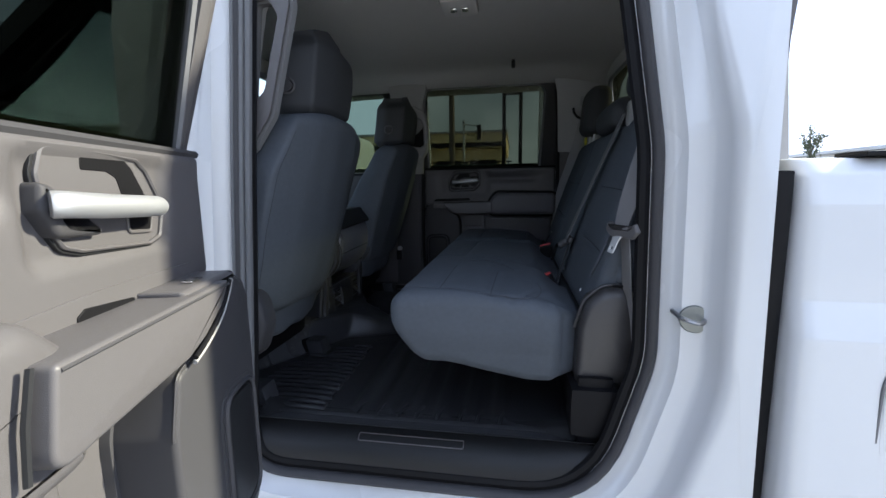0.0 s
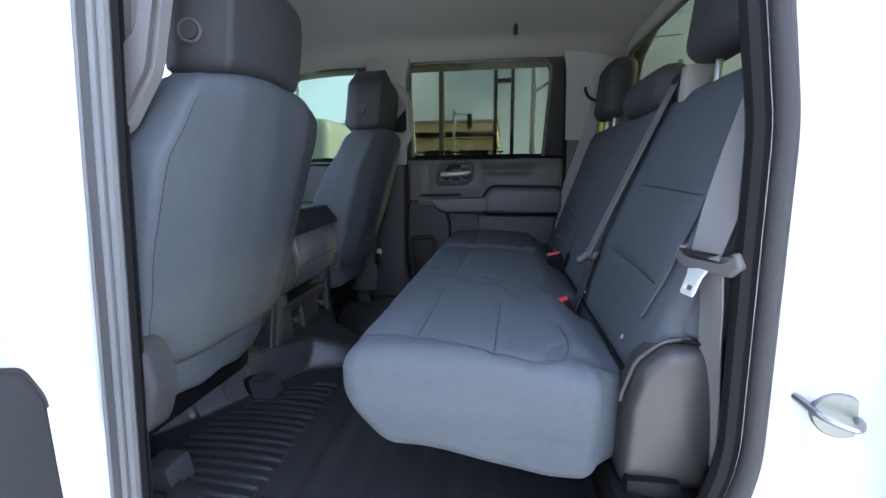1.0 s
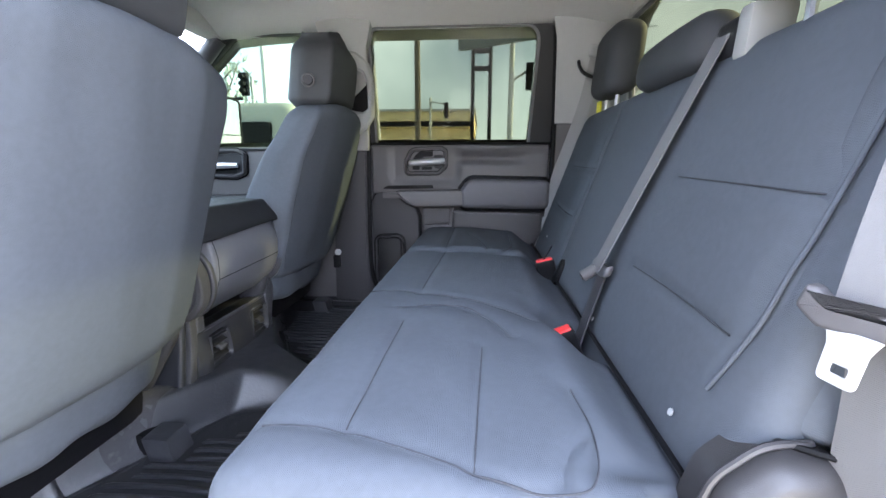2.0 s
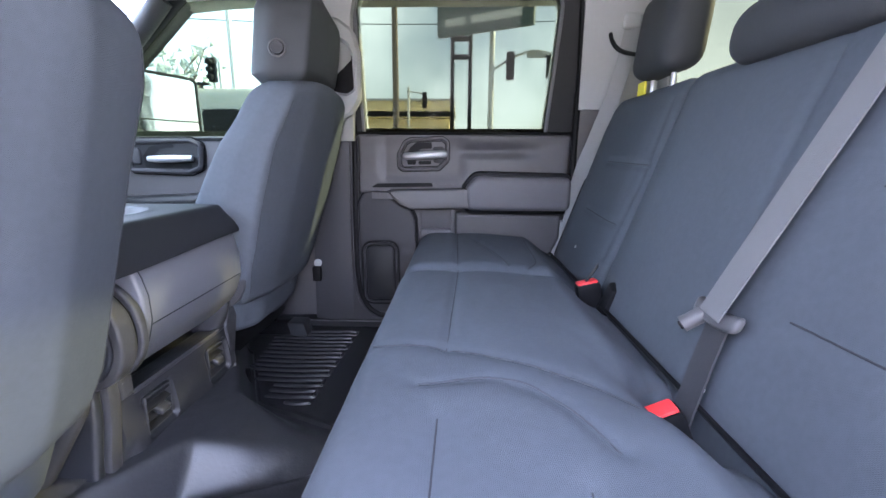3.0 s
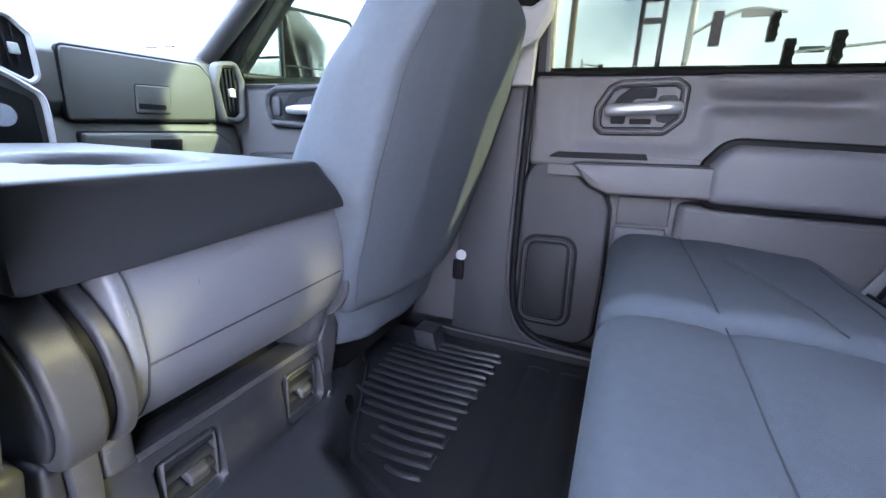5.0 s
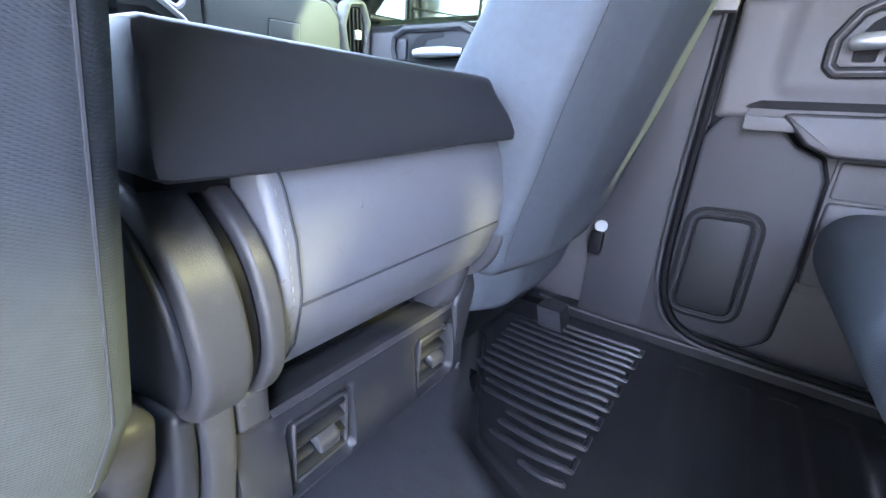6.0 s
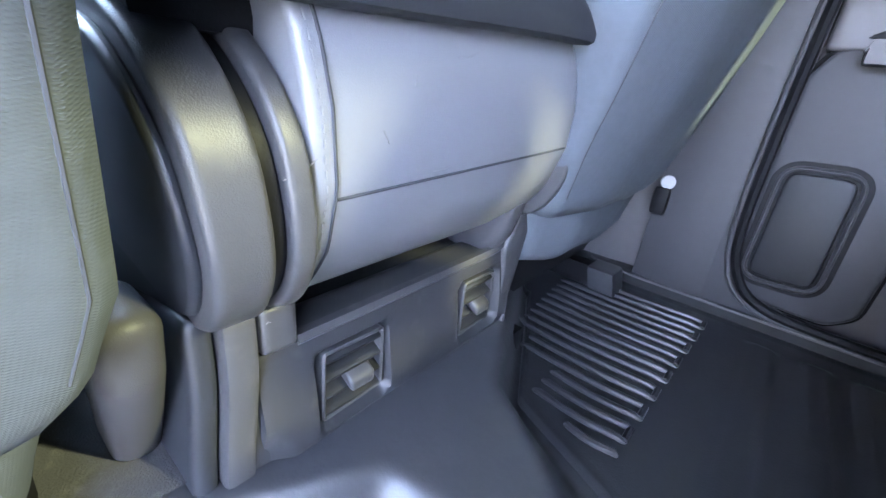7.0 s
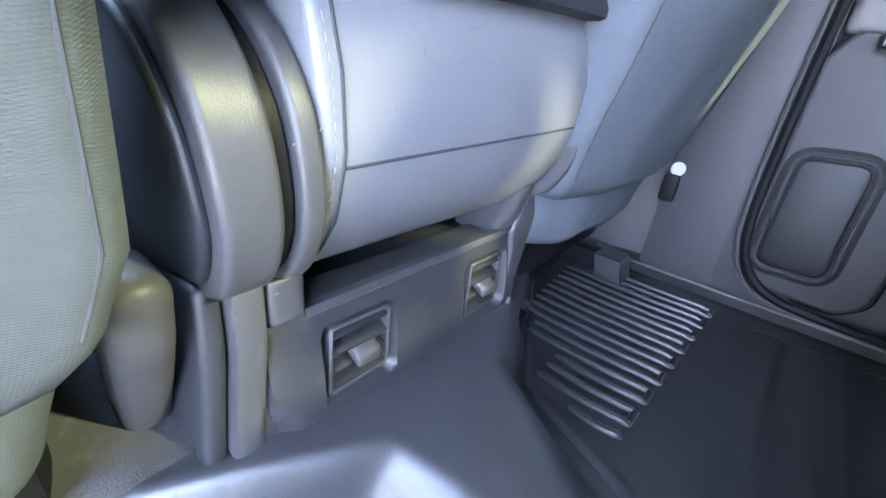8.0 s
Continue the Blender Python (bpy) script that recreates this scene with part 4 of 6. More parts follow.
part("lower_box_lid", plate(lowbox, -0.03, 0.022, 0.010, dt), M_DASH, dash)
part("latch", plate(rounded([(2.295, 1.207), (2.299, 1.243), (2.397, 1.243), (2.392, 1.207)], 0.005, 3), 0.0, 0.027, 0.003, dt), M_BLACK, dash)
vent_o = rounded([(2.555, 1.30), (2.535, 1.42), (2.555, 1.495), (2.62, 1.505), (2.645, 1.44), (2.64, 1.32), (2.61, 1.295)], 0.03, 5)
def dv(u, v, w):
    return (-1.235 + w + 0.25 * (u - 2.55), u, v)


v1 = part("side_vent", hoop(vent_o, offset(vent_o, -0.020), -0.02, 0.018, 0.008, dv), M_DASH, dash)
part("vent_core", plate(offset(vent_o, -0.018), -0.02, 0.002, 0.002, dv, 1), M_BLACK, v1)
for k in range(4):
    part("vane", plate(rounded([(2.570 + 0.014 * k, 1.335), (2.563 + 0.014 * k, 1.475), (2.5665 + 0.014 * k, 1.475), (2.5735 + 0.014 * k, 1.335)], 0.001, 2), 0.0, 0.010, 0.001, dv, 1), M_BLACK, v1)
part("vent_tab", plate(rounded([(2.586, 1.385), (2.584, 1.412), (2.604, 1.412), (2.606, 1.385)], 0.003, 3), 0.0, 0.016, 0.002, dv, 2), M_SATIN, v1, "silver vent tab")
part("centre_panel", softbox((-1.33, 1.60, 0.95), (-1.205, 2.062, 1.50), 0.03, 0.05), M_DASH, dash)
part("screen", softbox((-1.205, 1.66, 1.34), (-1.192, 1.915, 1.47), 0.006, 0.05), M_BLACK, dash)
def stack(u, v, w):
    return (-1.204 + w, u, v)
cv = rounded([(1.948, 1.418), (1.952, 1.500), (1.985, 1.508), (2.012, 1.500), (2.040, 1.470), (2.042, 1.385), (2.030, 1.372), (1.980, 1.398)], [0.012, 0.010, 0.02, 0.016, 0.016, 0.012, 0.010, 0.012], 4)
v2 = part("centre_vent", hoop(offset(cv, 0.010), offset(cv, -0.001), -0.02, 0.010, 0.004, stack), M_LIGHT, dash, "pale satin vent surround")
part("vent_core", plate(cv, -0.02, 0.002, 0.001, stack, 1), M_BLACK, v2)
for k in range(4):
    part("vane", plate(rounded([(1.968 + 0.016 * k, 1.40), (1.964 + 0.016 * k, 1.49), (1.967 + 0.016 * k, 1.49), (1.971 + 0.016 * k, 1.40)], 0.001, 2), 0.0, 0.007, 0.001, stack, 1), M_BLACK, v2)
part("vent_tab", plate(rounded([(2.003, 1.427), (2.001, 1.450), (2.019, 1.449), (2.021, 1.426)], 0.003, 3), 0.0, 0.012, 0.002, stack, 2), M_SATIN, v2, "silver vent tab")
part("stack_strip", tube(spline([stack(1.93, 1.405, 0.006), stack(1.975, 1.388, 0.008), stack(2.02, 1.360, 0.008), stack(2.046, 1.335, 0.006), stack(2.050, 1.26, 0.004), stack(2.048, 1.18, 0.002)], 5), 0.010, 8, flat=0.6), M_LIGHT, dash, "satin silver trim strip")
part("control_panel", plate(rounded([(1.66, 1.20), (1.66, 1.33), (1.97, 1.36), (2.028, 1.335), (2.034, 1.20)], 0.02, 4), -0.02, 0.003, 0.003, stack, 2), M_BLACK, dash)
for yy in (1.75, 1.957):
    part("chrome_knob", disc((-1.202, yy, 1.295), (1, 0, 0), 0.026, 0.03), M_CHROME, dash, "satin chrome dial")

wheel = thing("steering_wheel", (-1.0, 1.30, 1.30), "dark leather steering wheel", "steering wheel")
ring = []
for k in range(36):
    a = 2 * math.pi * k / 36
    ring.append((-1.0 - 0.07 * math.sin(a), 1.30 + 0.19 * math.cos(a), 1.33 + 0.175 * math.sin(a)))
part("rim", tube(ring, 0.016, 10, closed=True), M_DARK, wheel)
part("hub", softbox((-1.06, 1.22, 1.24), (-1.00, 1.38, 1.38), 0.03, 0.03), M_DARK, wheel)
for a, b in (((-1.02, 1.24, 1.33), (-1.0, 1.12, 1.33)), ((-1.02, 1.36, 1.33), (-1.0, 1.48, 1.33)), ((-1.01, 1.30, 1.25), (-0.93, 1.30, 1.16))):
    part("spoke", tube([a, b], 0.018, 8, flat=0.5), M_TRIM, wheel)
part("column", tube([(-1.06, 1.30, 1.31), (-1.35, 1.30, 1.24)], 0.05, 12), M_DARK, wheel)

# rear-view mirror below the windscreen header
rvm = thing("rear_view_mirror", (-0.85, MID, 1.80), "black rear-view mirror on the windscreen", "mirror")
part("housing", softbox((-0.86, 1.68, 1.775), (-0.83, 1.92, 1.845), 0.012, 0.02), M_BLACK, rvm)
part("stem", tube([(-0.86, MID, 1.82), (-0.83, MID, 1.90)], 0.012, 8), M_BLACK, rvm)
part("glass", softbox((-0.83, 1.69, 1.782), (-0.828, 1.91, 1.838), 0.0008, 0.05), MIRROR, rvm)

# ---- front seats ----
def front_seat(cy, name_label, out):
    """A front seat, built by its middle cy; out is the way to the nearest door (-1 or 1)."""
    s = thing("front_seat", (-0.55, cy, FLOOR), name_label, "car seat", "front seats")

    def rear_x(z):
        return -0.375 + (z - 0.90) * 0.30

    def half_width(z):
        return 0.254 + 0.032 * smoothstep(0.95, 1.09, z) + 0.016 * smoothstep(1.10, 1.24, z) - 0.030 * smoothstep(1.38, 1.48, z) - 0.024 * smoothstep(1.46, 1.56, z)

    # rear panel with a soft ridge each side, then flanks and front bolsters
    outline = rounded([(-0.165, 0.024), (0.0, 0.028), (0.165, 0.024), (0.301, -0.002), (0.304, -0.10), (0.285, -0.19), (0.215, -0.215), (0.14, -0.155), (-0.14, -0.155), (-0.215, -0.215), (-0.285, -0.19), (-0.304, -0.10), (-0.301, -0.002)],
                      [0.035, 0.2, 0.035, 0.014, 0.08, 0.04, 0.05, 0.08, 0.08, 0.05, 0.04, 0.08, 0.014], 8)
    ring = [Vector(p) for p in outline]
    # even spacing round the section
    steps_ = [0.0]
    for a, b in zip(ring, ring[1:] + ring[:1]):
        steps_.append(steps_[-1] + (b - a).length)
    even = []
    for k in range(120):
        d, i = steps_[-1] * k / 120, 0
        while steps_[i + 1] < d:
            i += 1
        f = (d - steps_[i]) / max(1e-9, steps_[i + 1] - steps_[i])
        even.append(ring[i].lerp(ring[(i + 1) % len(ring)], f))

    def back_point(p, z, inset=0.0):
        """A point of the cover at height z; p is the section's (across, depth)."""
        h = half_width(z)
        if out < 0 and p.x > 0:      # slimmer beside the console
            h = min(h, 0.274)
        h -= inset
        deep = 1 - 0.34 * smoothstep(1.15, 1.55, z)
        y = cy + p.x * h / 0.302
        x = rear_x(z) + 0.012 * math.sin(math.pi * (z - 0.9) / 0.7) * max(0.0, 1 - (p.x / 0.29) ** 2) + (p.y if p.y > 0 else p.y * deep) - (inset * 0.8 if p.y > -0.1 else -inset * 0.8)
        rear = smoothstep(-0.12, -0.02, p.y) * max(0.0, 1 - (p.x / 0.30) ** 4)
        # the cover sags in soft upright folds
        x += rear * (0.004 * noise.noise(Vector((y * 11, z * 3.0, cy))) + 0.0015 * noise.noise(Vector((y * 30, z * 9, cy))))
        sag = 0.020 * (abs(p.x) / 0.30) ** 2 * smoothstep(1.35, 1.58, z)
        return (x, y, z - sag)

    heights = [0.955 + 0.0152 * k for k in range(38)]
    rings = [[back_point(p, z, 0.012 if k == 0 else 0.004 if k == 1 else 0.0) for p in even] for k, z in enumerate(heights)]
    top = heights[-1]
    for k in range(1, 8):
        a = k / 7 * math.pi / 2
        rings.append([back_point(p, top + 0.058 * math.sin(a), 0.062 * (1 - math.cos(a))) for p in even])
    part("backrest", loft(rings), M_CLOTH, s, "dark cloth-covered backrest", crease=70)
    for e in (-1, 1):
        p = Vector((e * 0.287, 0.0008))
        part("seam", tube([Vector(back_point(p, 0.990 + 0.0228 * k)) + Vector((-0.0001, 0, 0)) for k in range(24)], 0.0010, 6), M_SEAM, s)
    # headrest: boxy, with crisp upright edges at the rear
    hy = cy - (0.022 if out > 0 else 0.012)
    plan = rounded([(0.0, -0.145), (0.006, 0.0), (0.0, 0.145), (-0.10, 0.162), (-0.165, 0.13), (-0.165, -0.13), (-0.10, -0.162)], [0.016, 0.3, 0.016, 0.06, 0.05, 0.05, 0.06], 6)
    rings = []
    for k in range(25):
        t = k / 24
        z = 1.566 + 0.262 * t
        low, high = smoothstep(0.13, 0.0, t), smoothstep(0.58, 1.0, t)
        wide = 0.955 + 0.045 * smoothstep(0.0, 0.35, t) - 0.10 * smoothstep(0.45, 1.0, t) - 0.16 * low ** 2 - 0.20 * high ** 2
        deep = 1.0 - 0.30 * low ** 2 - 0.36 * high ** 2.5
        ring = []
        for px, py in plan:
            lift = -0.014 * (py / 0.16) ** 2 * smoothstep(0.5, 0.0, t) - 0.030 * (py / 0.16) ** 2 * high
            ring.append((-0.188 + 0.030 * t + 0.010 * math.sin(math.pi * t) + (px + 0.082) * deep - 0.082, hy + py * wide, z + lift))
        rings.append(ring)
    hr = part("headrest", loft(rings), M_HEADREST, s, "dark cloth headrest", crease=38)
    button_at = Vector((-0.248, hy - 0.1555, 1.637))
    button_way = Vector((0.16, -1, 0.02)).normalized()
    part("button", disc(button_at, button_way, 0.0165, 0.010, 24), M_LOWER, hr, "round headrest release button")
    part("button_rim", ring_on(button_at + button_way * 0.005, button_way, 0.0205, 0.003), M_TRIM, hr)
    for e in (-0.055, 0.055):
        part("headrest_post", tube([(-0.25, cy + e, 1.53), (-0.245, cy + e, 1.61)], 0.006, 8), M_STEEL, s)
    # cushion, base and tracks
    def cush(x, y, z):
        return (x, y, z + 0.03 * smoothstep(-0.55, -0.95, x) + 0.012 * abs((y - cy) / 0.27) ** 3)
    part("cushion", softbox((-0.98, cy - 0.265, 0.90), (-0.44, cy + 0.265, 1.075), 0.06, 0.03, cush), M_CLOTH, s)
    part("base", softbox((-0.92, cy - 0.22, 0.76), (-0.44, cy + 0.22, 0.91), 0.03, 0.05), M_BLACK, s)
    def hem_form(x, y, z):
        u = (y - cy) / 0.25
        low = smoothstep(0.97, 0.86, z)
        return (x + 0.22 * (z - 0.94) - 0.05 * abs(u) ** 3 + 0.003 * noise.noise(Vector((y * 25, z * 12, cy))), cy + (y - cy) * (1 - 0.10 * low), z + 0.004 * math.sin(y * 40))
    part("hem", softbox((-0.50, cy - 0.248, 0.850), (-0.354, cy + 0.248, 0.980), 0.03, 0.012, hem_form), M_CLOTH, s, "loose gathered hem of the cover")
    for e in (-0.2, 0.2):
        tr = part("track", softbox((-0.95, cy + e - 0.022, FLOOR + 0.005), (-0.40, cy + e + 0.022, FLOOR + 0.06), 0.008, 0.04), M_BLACK, s)
        if out > 0 and e < 0:
            continue
        part("track_end", softbox((-0.43, cy + e - 0.036, FLOOR), (-0.365, cy + e + 0.036, FLOOR + 0.062), 0.006, 0.010, lambda x, y, z: (x + 0.25 * (FLOOR + 0.06 - z), y, z)), M_FLOOR, tr, "glossy moulded track cover")
        part("track_bolt", tube([(-0.395, cy + e, FLOOR), (-0.39, cy + e, FLOOR + 0.045)], 0.011, 8), M_STEEL, tr, "bare steel bolt")
        part("riser", softbox((-0.85, cy + e - 0.015, FLOOR + 0.05), (-0.48, cy + e + 0.015, 0.80), 0.01, 0.05), M_BLACK, tr)
    # recliner cover on the door side
    yo = cy + out * 0.298
    shield = rounded([(-0.95, 0.86), (-0.95, 0.98), (-0.56, 1.0), (-0.46, 1.055), (-0.375, 1.075), (-0.298, 1.045), (-0.283, 0.96), (-0.315, 0.87), (-0.40, 0.84)], [0.03, 0.03, 0.06, 0.06, 0.05, 0.06, 0.07, 0.06, 0.05], 6)
    if out < 0:
        part("side_shield", plate(shield, -0.03, 0.034, 0.020, lambda u, v, w: (u, yo + out * (w - 0.01), v)), M_LOWER, s, "dark plastic side shield")
        part("shield_ridge", tube(spline([(-0.46, yo + out * 0.020, 1.02), (-0.40, yo + out * 0.026, 1.045), (-0.335, yo + out * 0.026, 1.025), (-0.310, yo + out * 0.026, 0.965), (-0.335, yo + out * 0.024, 0.89), (-0.40, yo + out * 0.020, 0.86)], 5), 0.008, 8), M_LOWER, s)
        part("pivot_cap", disc((-0.385, yo + out * 0.022, 0.965), (0, out, 0), 0.042, 0.010, 28), M_LOWER, s, "round pivot cap")
    part("recliner_lever", tube(spline([(-0.60, yo + out * 0.035, 0.95), (-0.52, yo + out * 0.05, 0.985), (-0.45, yo + out * 0.05, 0.99)], 4), 0.014, 8, flat=0.6), M_TRIM, s)
    # buckle stalk on the inner side
    yi = cy - out * 0.285
    def hinge_form(x, y, z):
        down = max(0.0, 0.93 - z)
        return (x + 0.30 * (z - 0.93) - 0.35 * down, y - out * (0.05 * down), z)
    part("hinge_cover", softbox((-0.480, yi - 0.024, 0.775), (-0.400, yi + 0.016, 0.990), 0.019, 0.007, hinge_form), M_LOWER, s, "dark plastic recliner hinge cover")
    return s


driver = front_seat(1.30, "dark grey cloth driver seat with headrest", -1)
passenger = front_seat(2.31, "dark grey cloth passenger seat with headrest", 1)

# ---- folded middle seat between them ----
con = thing("folding_console_seat", (-0.6, 1.84, FLOOR), "folded middle seat of dark vinyl with a plastic vent base", "console")
CY0, CY1 = 1.625, 2.045


ROLL = ((0.945, -0.430), (0.975, -0.395), (1.01, -0.368), (1.06, -0.349), (1.11, -0.345), (1.15, -0.351), (1.176, -0.362), (1.20, -0.375))


def roll_x(z):
    """The pad's rear face, a barrel curve."""
    for (z0, a), (z1, b) in zip(ROLL[:-1], ROLL[1:]):
        if z <= z1:
            t = max(0.0, (z - z0) / (z1 - z0))
            return a + (b - a) * t
    return ROLL[-1][1]


def roll_section(y, grow=0.0, z0=0.945, z1=1.178):
    ring = []
    for k in range(17):
        t = k / 16
        z = z0 + (z1 - z0) * t
        ring.append((roll_x(z) + grow, y + 0.11 * (1.10 - z), z))
    ring += [(-0.62, y, z1), (-0.62, y, z0)]
    return ring


def roll_between(y0, y1, grow, steps, edge=0.008):
    arc = [k / 5 * math.pi / 2 for k in range(6)]
    rings = [roll_section(y0 + edge * (1 - math.cos(a)), grow - edge * (1 - math.sin(a))) for a in arc]
    for k in range(1, steps):
        rings.append(roll_section(y0 + edge + (y1 - y0 - 2 * edge) * k / steps, grow))
    rings += [roll_section(y1 - edge * (1 - math.cos(a)), grow - edge * (1 - math.sin(a))) for a in reversed(arc)]
    return loft(rings)


HUB = spline([(-0.440, 0, 0.948), (-0.388, 0, 0.968), (-0.356, 0, 1.01), (-0.347, 0, 1.055), (-0.354, 0, 1.10), (-0.388, 0, 1.140), (-0.44, 0, 1.157), (-0.52, 0, 1.150), (-0.575, 0, 1.10)], 5)


def hub_section(y, grow):
    """The round end of the hinge, lower than the lid."""
    ring = []
    for p in HUB:
        d = Vector((p.x + 0.50, 0, p.z - 1.04)).normalized() * grow
        ring.append((p.x + d.x, y + 0.11 * (1.10 - p.z), p.z + d.z))
    return ring + [(-0.585, y, 1.02), (-0.55, y, 0.955)]


def hub_between(y0, y1, grow, steps, edge=0.008):
    arc = [k / 5 * math.pi / 2 for k in range(6)]
    rings = [hub_section(y0 + edge * (1 - math.cos(a)), grow - edge * (1 - math.sin(a))) for a in arc]
    for k in range(1, steps):
        rings.append(hub_section(y0 + edge + (y1 - y0 - 2 * edge) * k / steps, grow))
    rings += [hub_section(y1 - edge * (1 - math.cos(a)), grow - edge * (1 - math.sin(a))) for a in reversed(arc)]
    return loft(rings)


def seam_on_roll(y0, y1, z0, z1, n=20):
    return [(roll_x(z0 + (z1 - z0) * k / n) + 0.0035, y0 + (y1 - y0) * k / n + 0.11 * (1.10 - z0), z0 + (z1 - z0) * k / n) for k in range(n + 1)]


pad = part("back_pad", roll_between(1.673, 2.026, 0.003, 12), M_VINYL, con, "dark vinyl pad with a sewn seam")
part("seam", tube(seam_on_roll(1.69, 2.012, 1.052, 1.062), 0.0013, 5), M_SEAM, pad)
part("seam", tube([(roll_x(0.95 + 0.0115 * k) + 0.004, 1.688 + 0.11 * (0.15 - 0.0115 * k), 0.95 + 0.0115 * k) for k in range(20)], 0.0012, 5), M_SEAM, pad)
for k in range(22):
    z = 0.965 + 0.0094 * k
    part("stitch", tube([(roll_x(z) + 0.0042, 1.681 + 0.11 * (1.10 - z), z), (roll_x(z + 0.005) + 0.0042, 1.681 + 0.11 * (1.095 - z), z + 0.005)], 0.0005, 5), M_STITCH, pad)
# lint caught on the vinyl
for y0, z0, y1, z1 in ((1.656, 1.071, 1.678, 1.081), (1.757, 1.130, 1.755, 1.123), (1.783, 1.061, 1.807, 1.063), (1.803, 1.144, 1.830, 1.150), (1.728, 1.095, 1.734, 1.086)):
    ym, zm = (y0 + y1) / 2 + 0.001, (z0 + z1) / 2 - 0.001
    part("lint", tube([(roll_x(b) + 0.0034, a, b) for a, b in ((y0, z0), (ym, zm), (y1, z1))], 0.00035, 5), M_STITCH, pad, "pale thread of lint")
part("side_ring", hub_between(1.654, 1.671, 0.006, 2, 0.005), M_BASE, con, "scuffed grey plastic ring")
part("gap_strip", hub_between(1.6405, 1.6540, -0.004, 2, 0.002), M_BLACK, con, "black gap strip")
part("hinge_drum", hub_between(1.605, 1.6425, 0.006, 6, 0.006), M_BASE, con, "scuffed grey plastic hinge drum")
part("drum_cover", hub_between(1.598, 1.608, -0.010, 2, 0.006), M_SIDE_SHADE, con, "drum side darkened to navy for its shade")
part("side_ring", hub_between(2.028, 2.050, 0.006, 2, 0.005), M_BASE, con, "grey plastic ring")
part("gap_strip", hub_between(2.049, 2.055, -0.004, 2, 0.001), M_BLACK, con)
part("hinge_drum", hub_between(2.054, 2.100, 0.004, 4, 0.012), M_BASE, con, "grey plastic hinge drum")
# lid: upholstered slab with a tray pressed into its top
def lid_shape(x, y, z):
    if z > 1.232:
        d = math.hypot((x + 0.56) / 0.115, (y - 1.80) / 0.105)
        z -= 0.030 * smoothstep(1.08, 0.80, d)
        z += 0.003 * math.exp(-((d - 1.16) / 0.05) ** 2)
    up = smoothstep(1.172, 1.246, z)
    z -= 0.012 * (1 - up) * smoothstep(2.0, 1.62, y)
    x -= 0.030 * up * smoothstep(-0.45, -0.36, x)
    return (x, y - 0.036 * up * smoothstep(1.90, 2.02, y) + 0.010 * up * smoothstep(1.70, 1.60, y), z)
part("lid", softbox((-0.98, 1.597, 1.172), (-0.332, 2.034, 1.246), 0.010, 0.010, lid_shape), M_LID, con, "dark lid with a moulded tray")
# black box stands for the shadow below the lid
part("lid_gap_shade", softbox((-0.62, 1.605, 1.140), (-0.385, 2.02, 1.176), 0.01, 0.03), M_BLACK, con)
# plastic vent base
def cb(u, v, w):
    return (-0.418 + w, u, v)


part("base", softbox((-0.95, 1.63, 0.70), (-0.44, 2.06, 0.90), 0.02, 0.04), M_DARK, con)
FACE_TOP, FACE_LOW = 0.905, 0.772


def face_form(x, y, z):
    # the panel bellies out towards its foot and rolls in at both ends
    belly = 0.010 * smoothstep(0.90, 0.80, z)
    for y0 in (1.762, 1.982):        # dished round each vent
        d = math.hypot(max(0.0, abs(y - y0) - 0.033) / 0.016, max(0.0, abs(z - 0.833) - 0.034) / 0.014)
        belly -= 0.034 * smoothstep(1.0, 0.15, d)
    end = smoothstep(1.690, 1.664, y) * smoothstep(0.83, 0.79, z)
    return (x + (belly if x > -0.43 else 0.0) - 0.012 * end, y, z)


part("vent_panel", softbox((-0.47, 1.660, FACE_LOW), (-0.414, 2.062, FACE_TOP), 0.006, 0.006, face_form), M_PANEL, con, "dark grey plastic rear panel")
# open tray under the pad: sloping floor with a raised front lip
tray = []
for k in range(25):
    y = 1.700 + 0.372 * k / 24
    rise = 0.012 * smoothstep(2.0, 2.07, y)
    tray.append([(-0.418, y, 0.893), (-0.411, y, 0.902 + rise), (-0.414, y, 0.909 + rise), (-0.424, y, 0.909 + rise), (-0.432, y, 0.900 + rise), (-0.50, y, 0.893), (-0.56, y, 0.905), (-0.56, y, 0.880), (-0.43, y, 0.880)])
part("tray", loft(tray), M_BASE, con, "scuffed grey plastic tray")
part("tray_back", softbox((-0.575, 1.66, 0.87), (-0.52, 2.08, 0.99), 0.01, 0.03), M_BLACK, con)
# near upright: tall outer cheek with a separate ear beside it
def cheek_form(x, y, z):
    return (x - 0.010 * smoothstep(0.93, 0.78, z), y - 0.010 * smoothstep(0.92, 0.74, z), z - 0.010 * smoothstep(-0.42, -0.52, x) * smoothstep(0.90, 0.95, z))
part("hinge_bracket", softbox((-0.545, 1.634, 0.69), (-0.402, 1.6615, 0.955), 0.006, 0.006, cheek_form), M_BASE, con, "scuffed grey plastic bracket")
# side face darkened by colour, as shade falls on it
part("bracket_side", softbox((-0.545, 1.612, 0.69), (-0.412, 1.6335, 0.960), 0.009, 0.008, cheek_form), M_SIDE_SHADE, con, "bracket side darkened to navy for its shade")
part("bracket_ear", softbox((-0.50, 1.6632, 0.9065), (-0.404, 1.697, 0.954), 0.007, 0.005), M_BASE, con, "scuffed grey plastic bracket")
part("bracket_step", softbox((-0.47, 1.6505, 0.72), (-0.4155, 1.690, 0.905), 0.004, 0.01), M_PANEL, con)
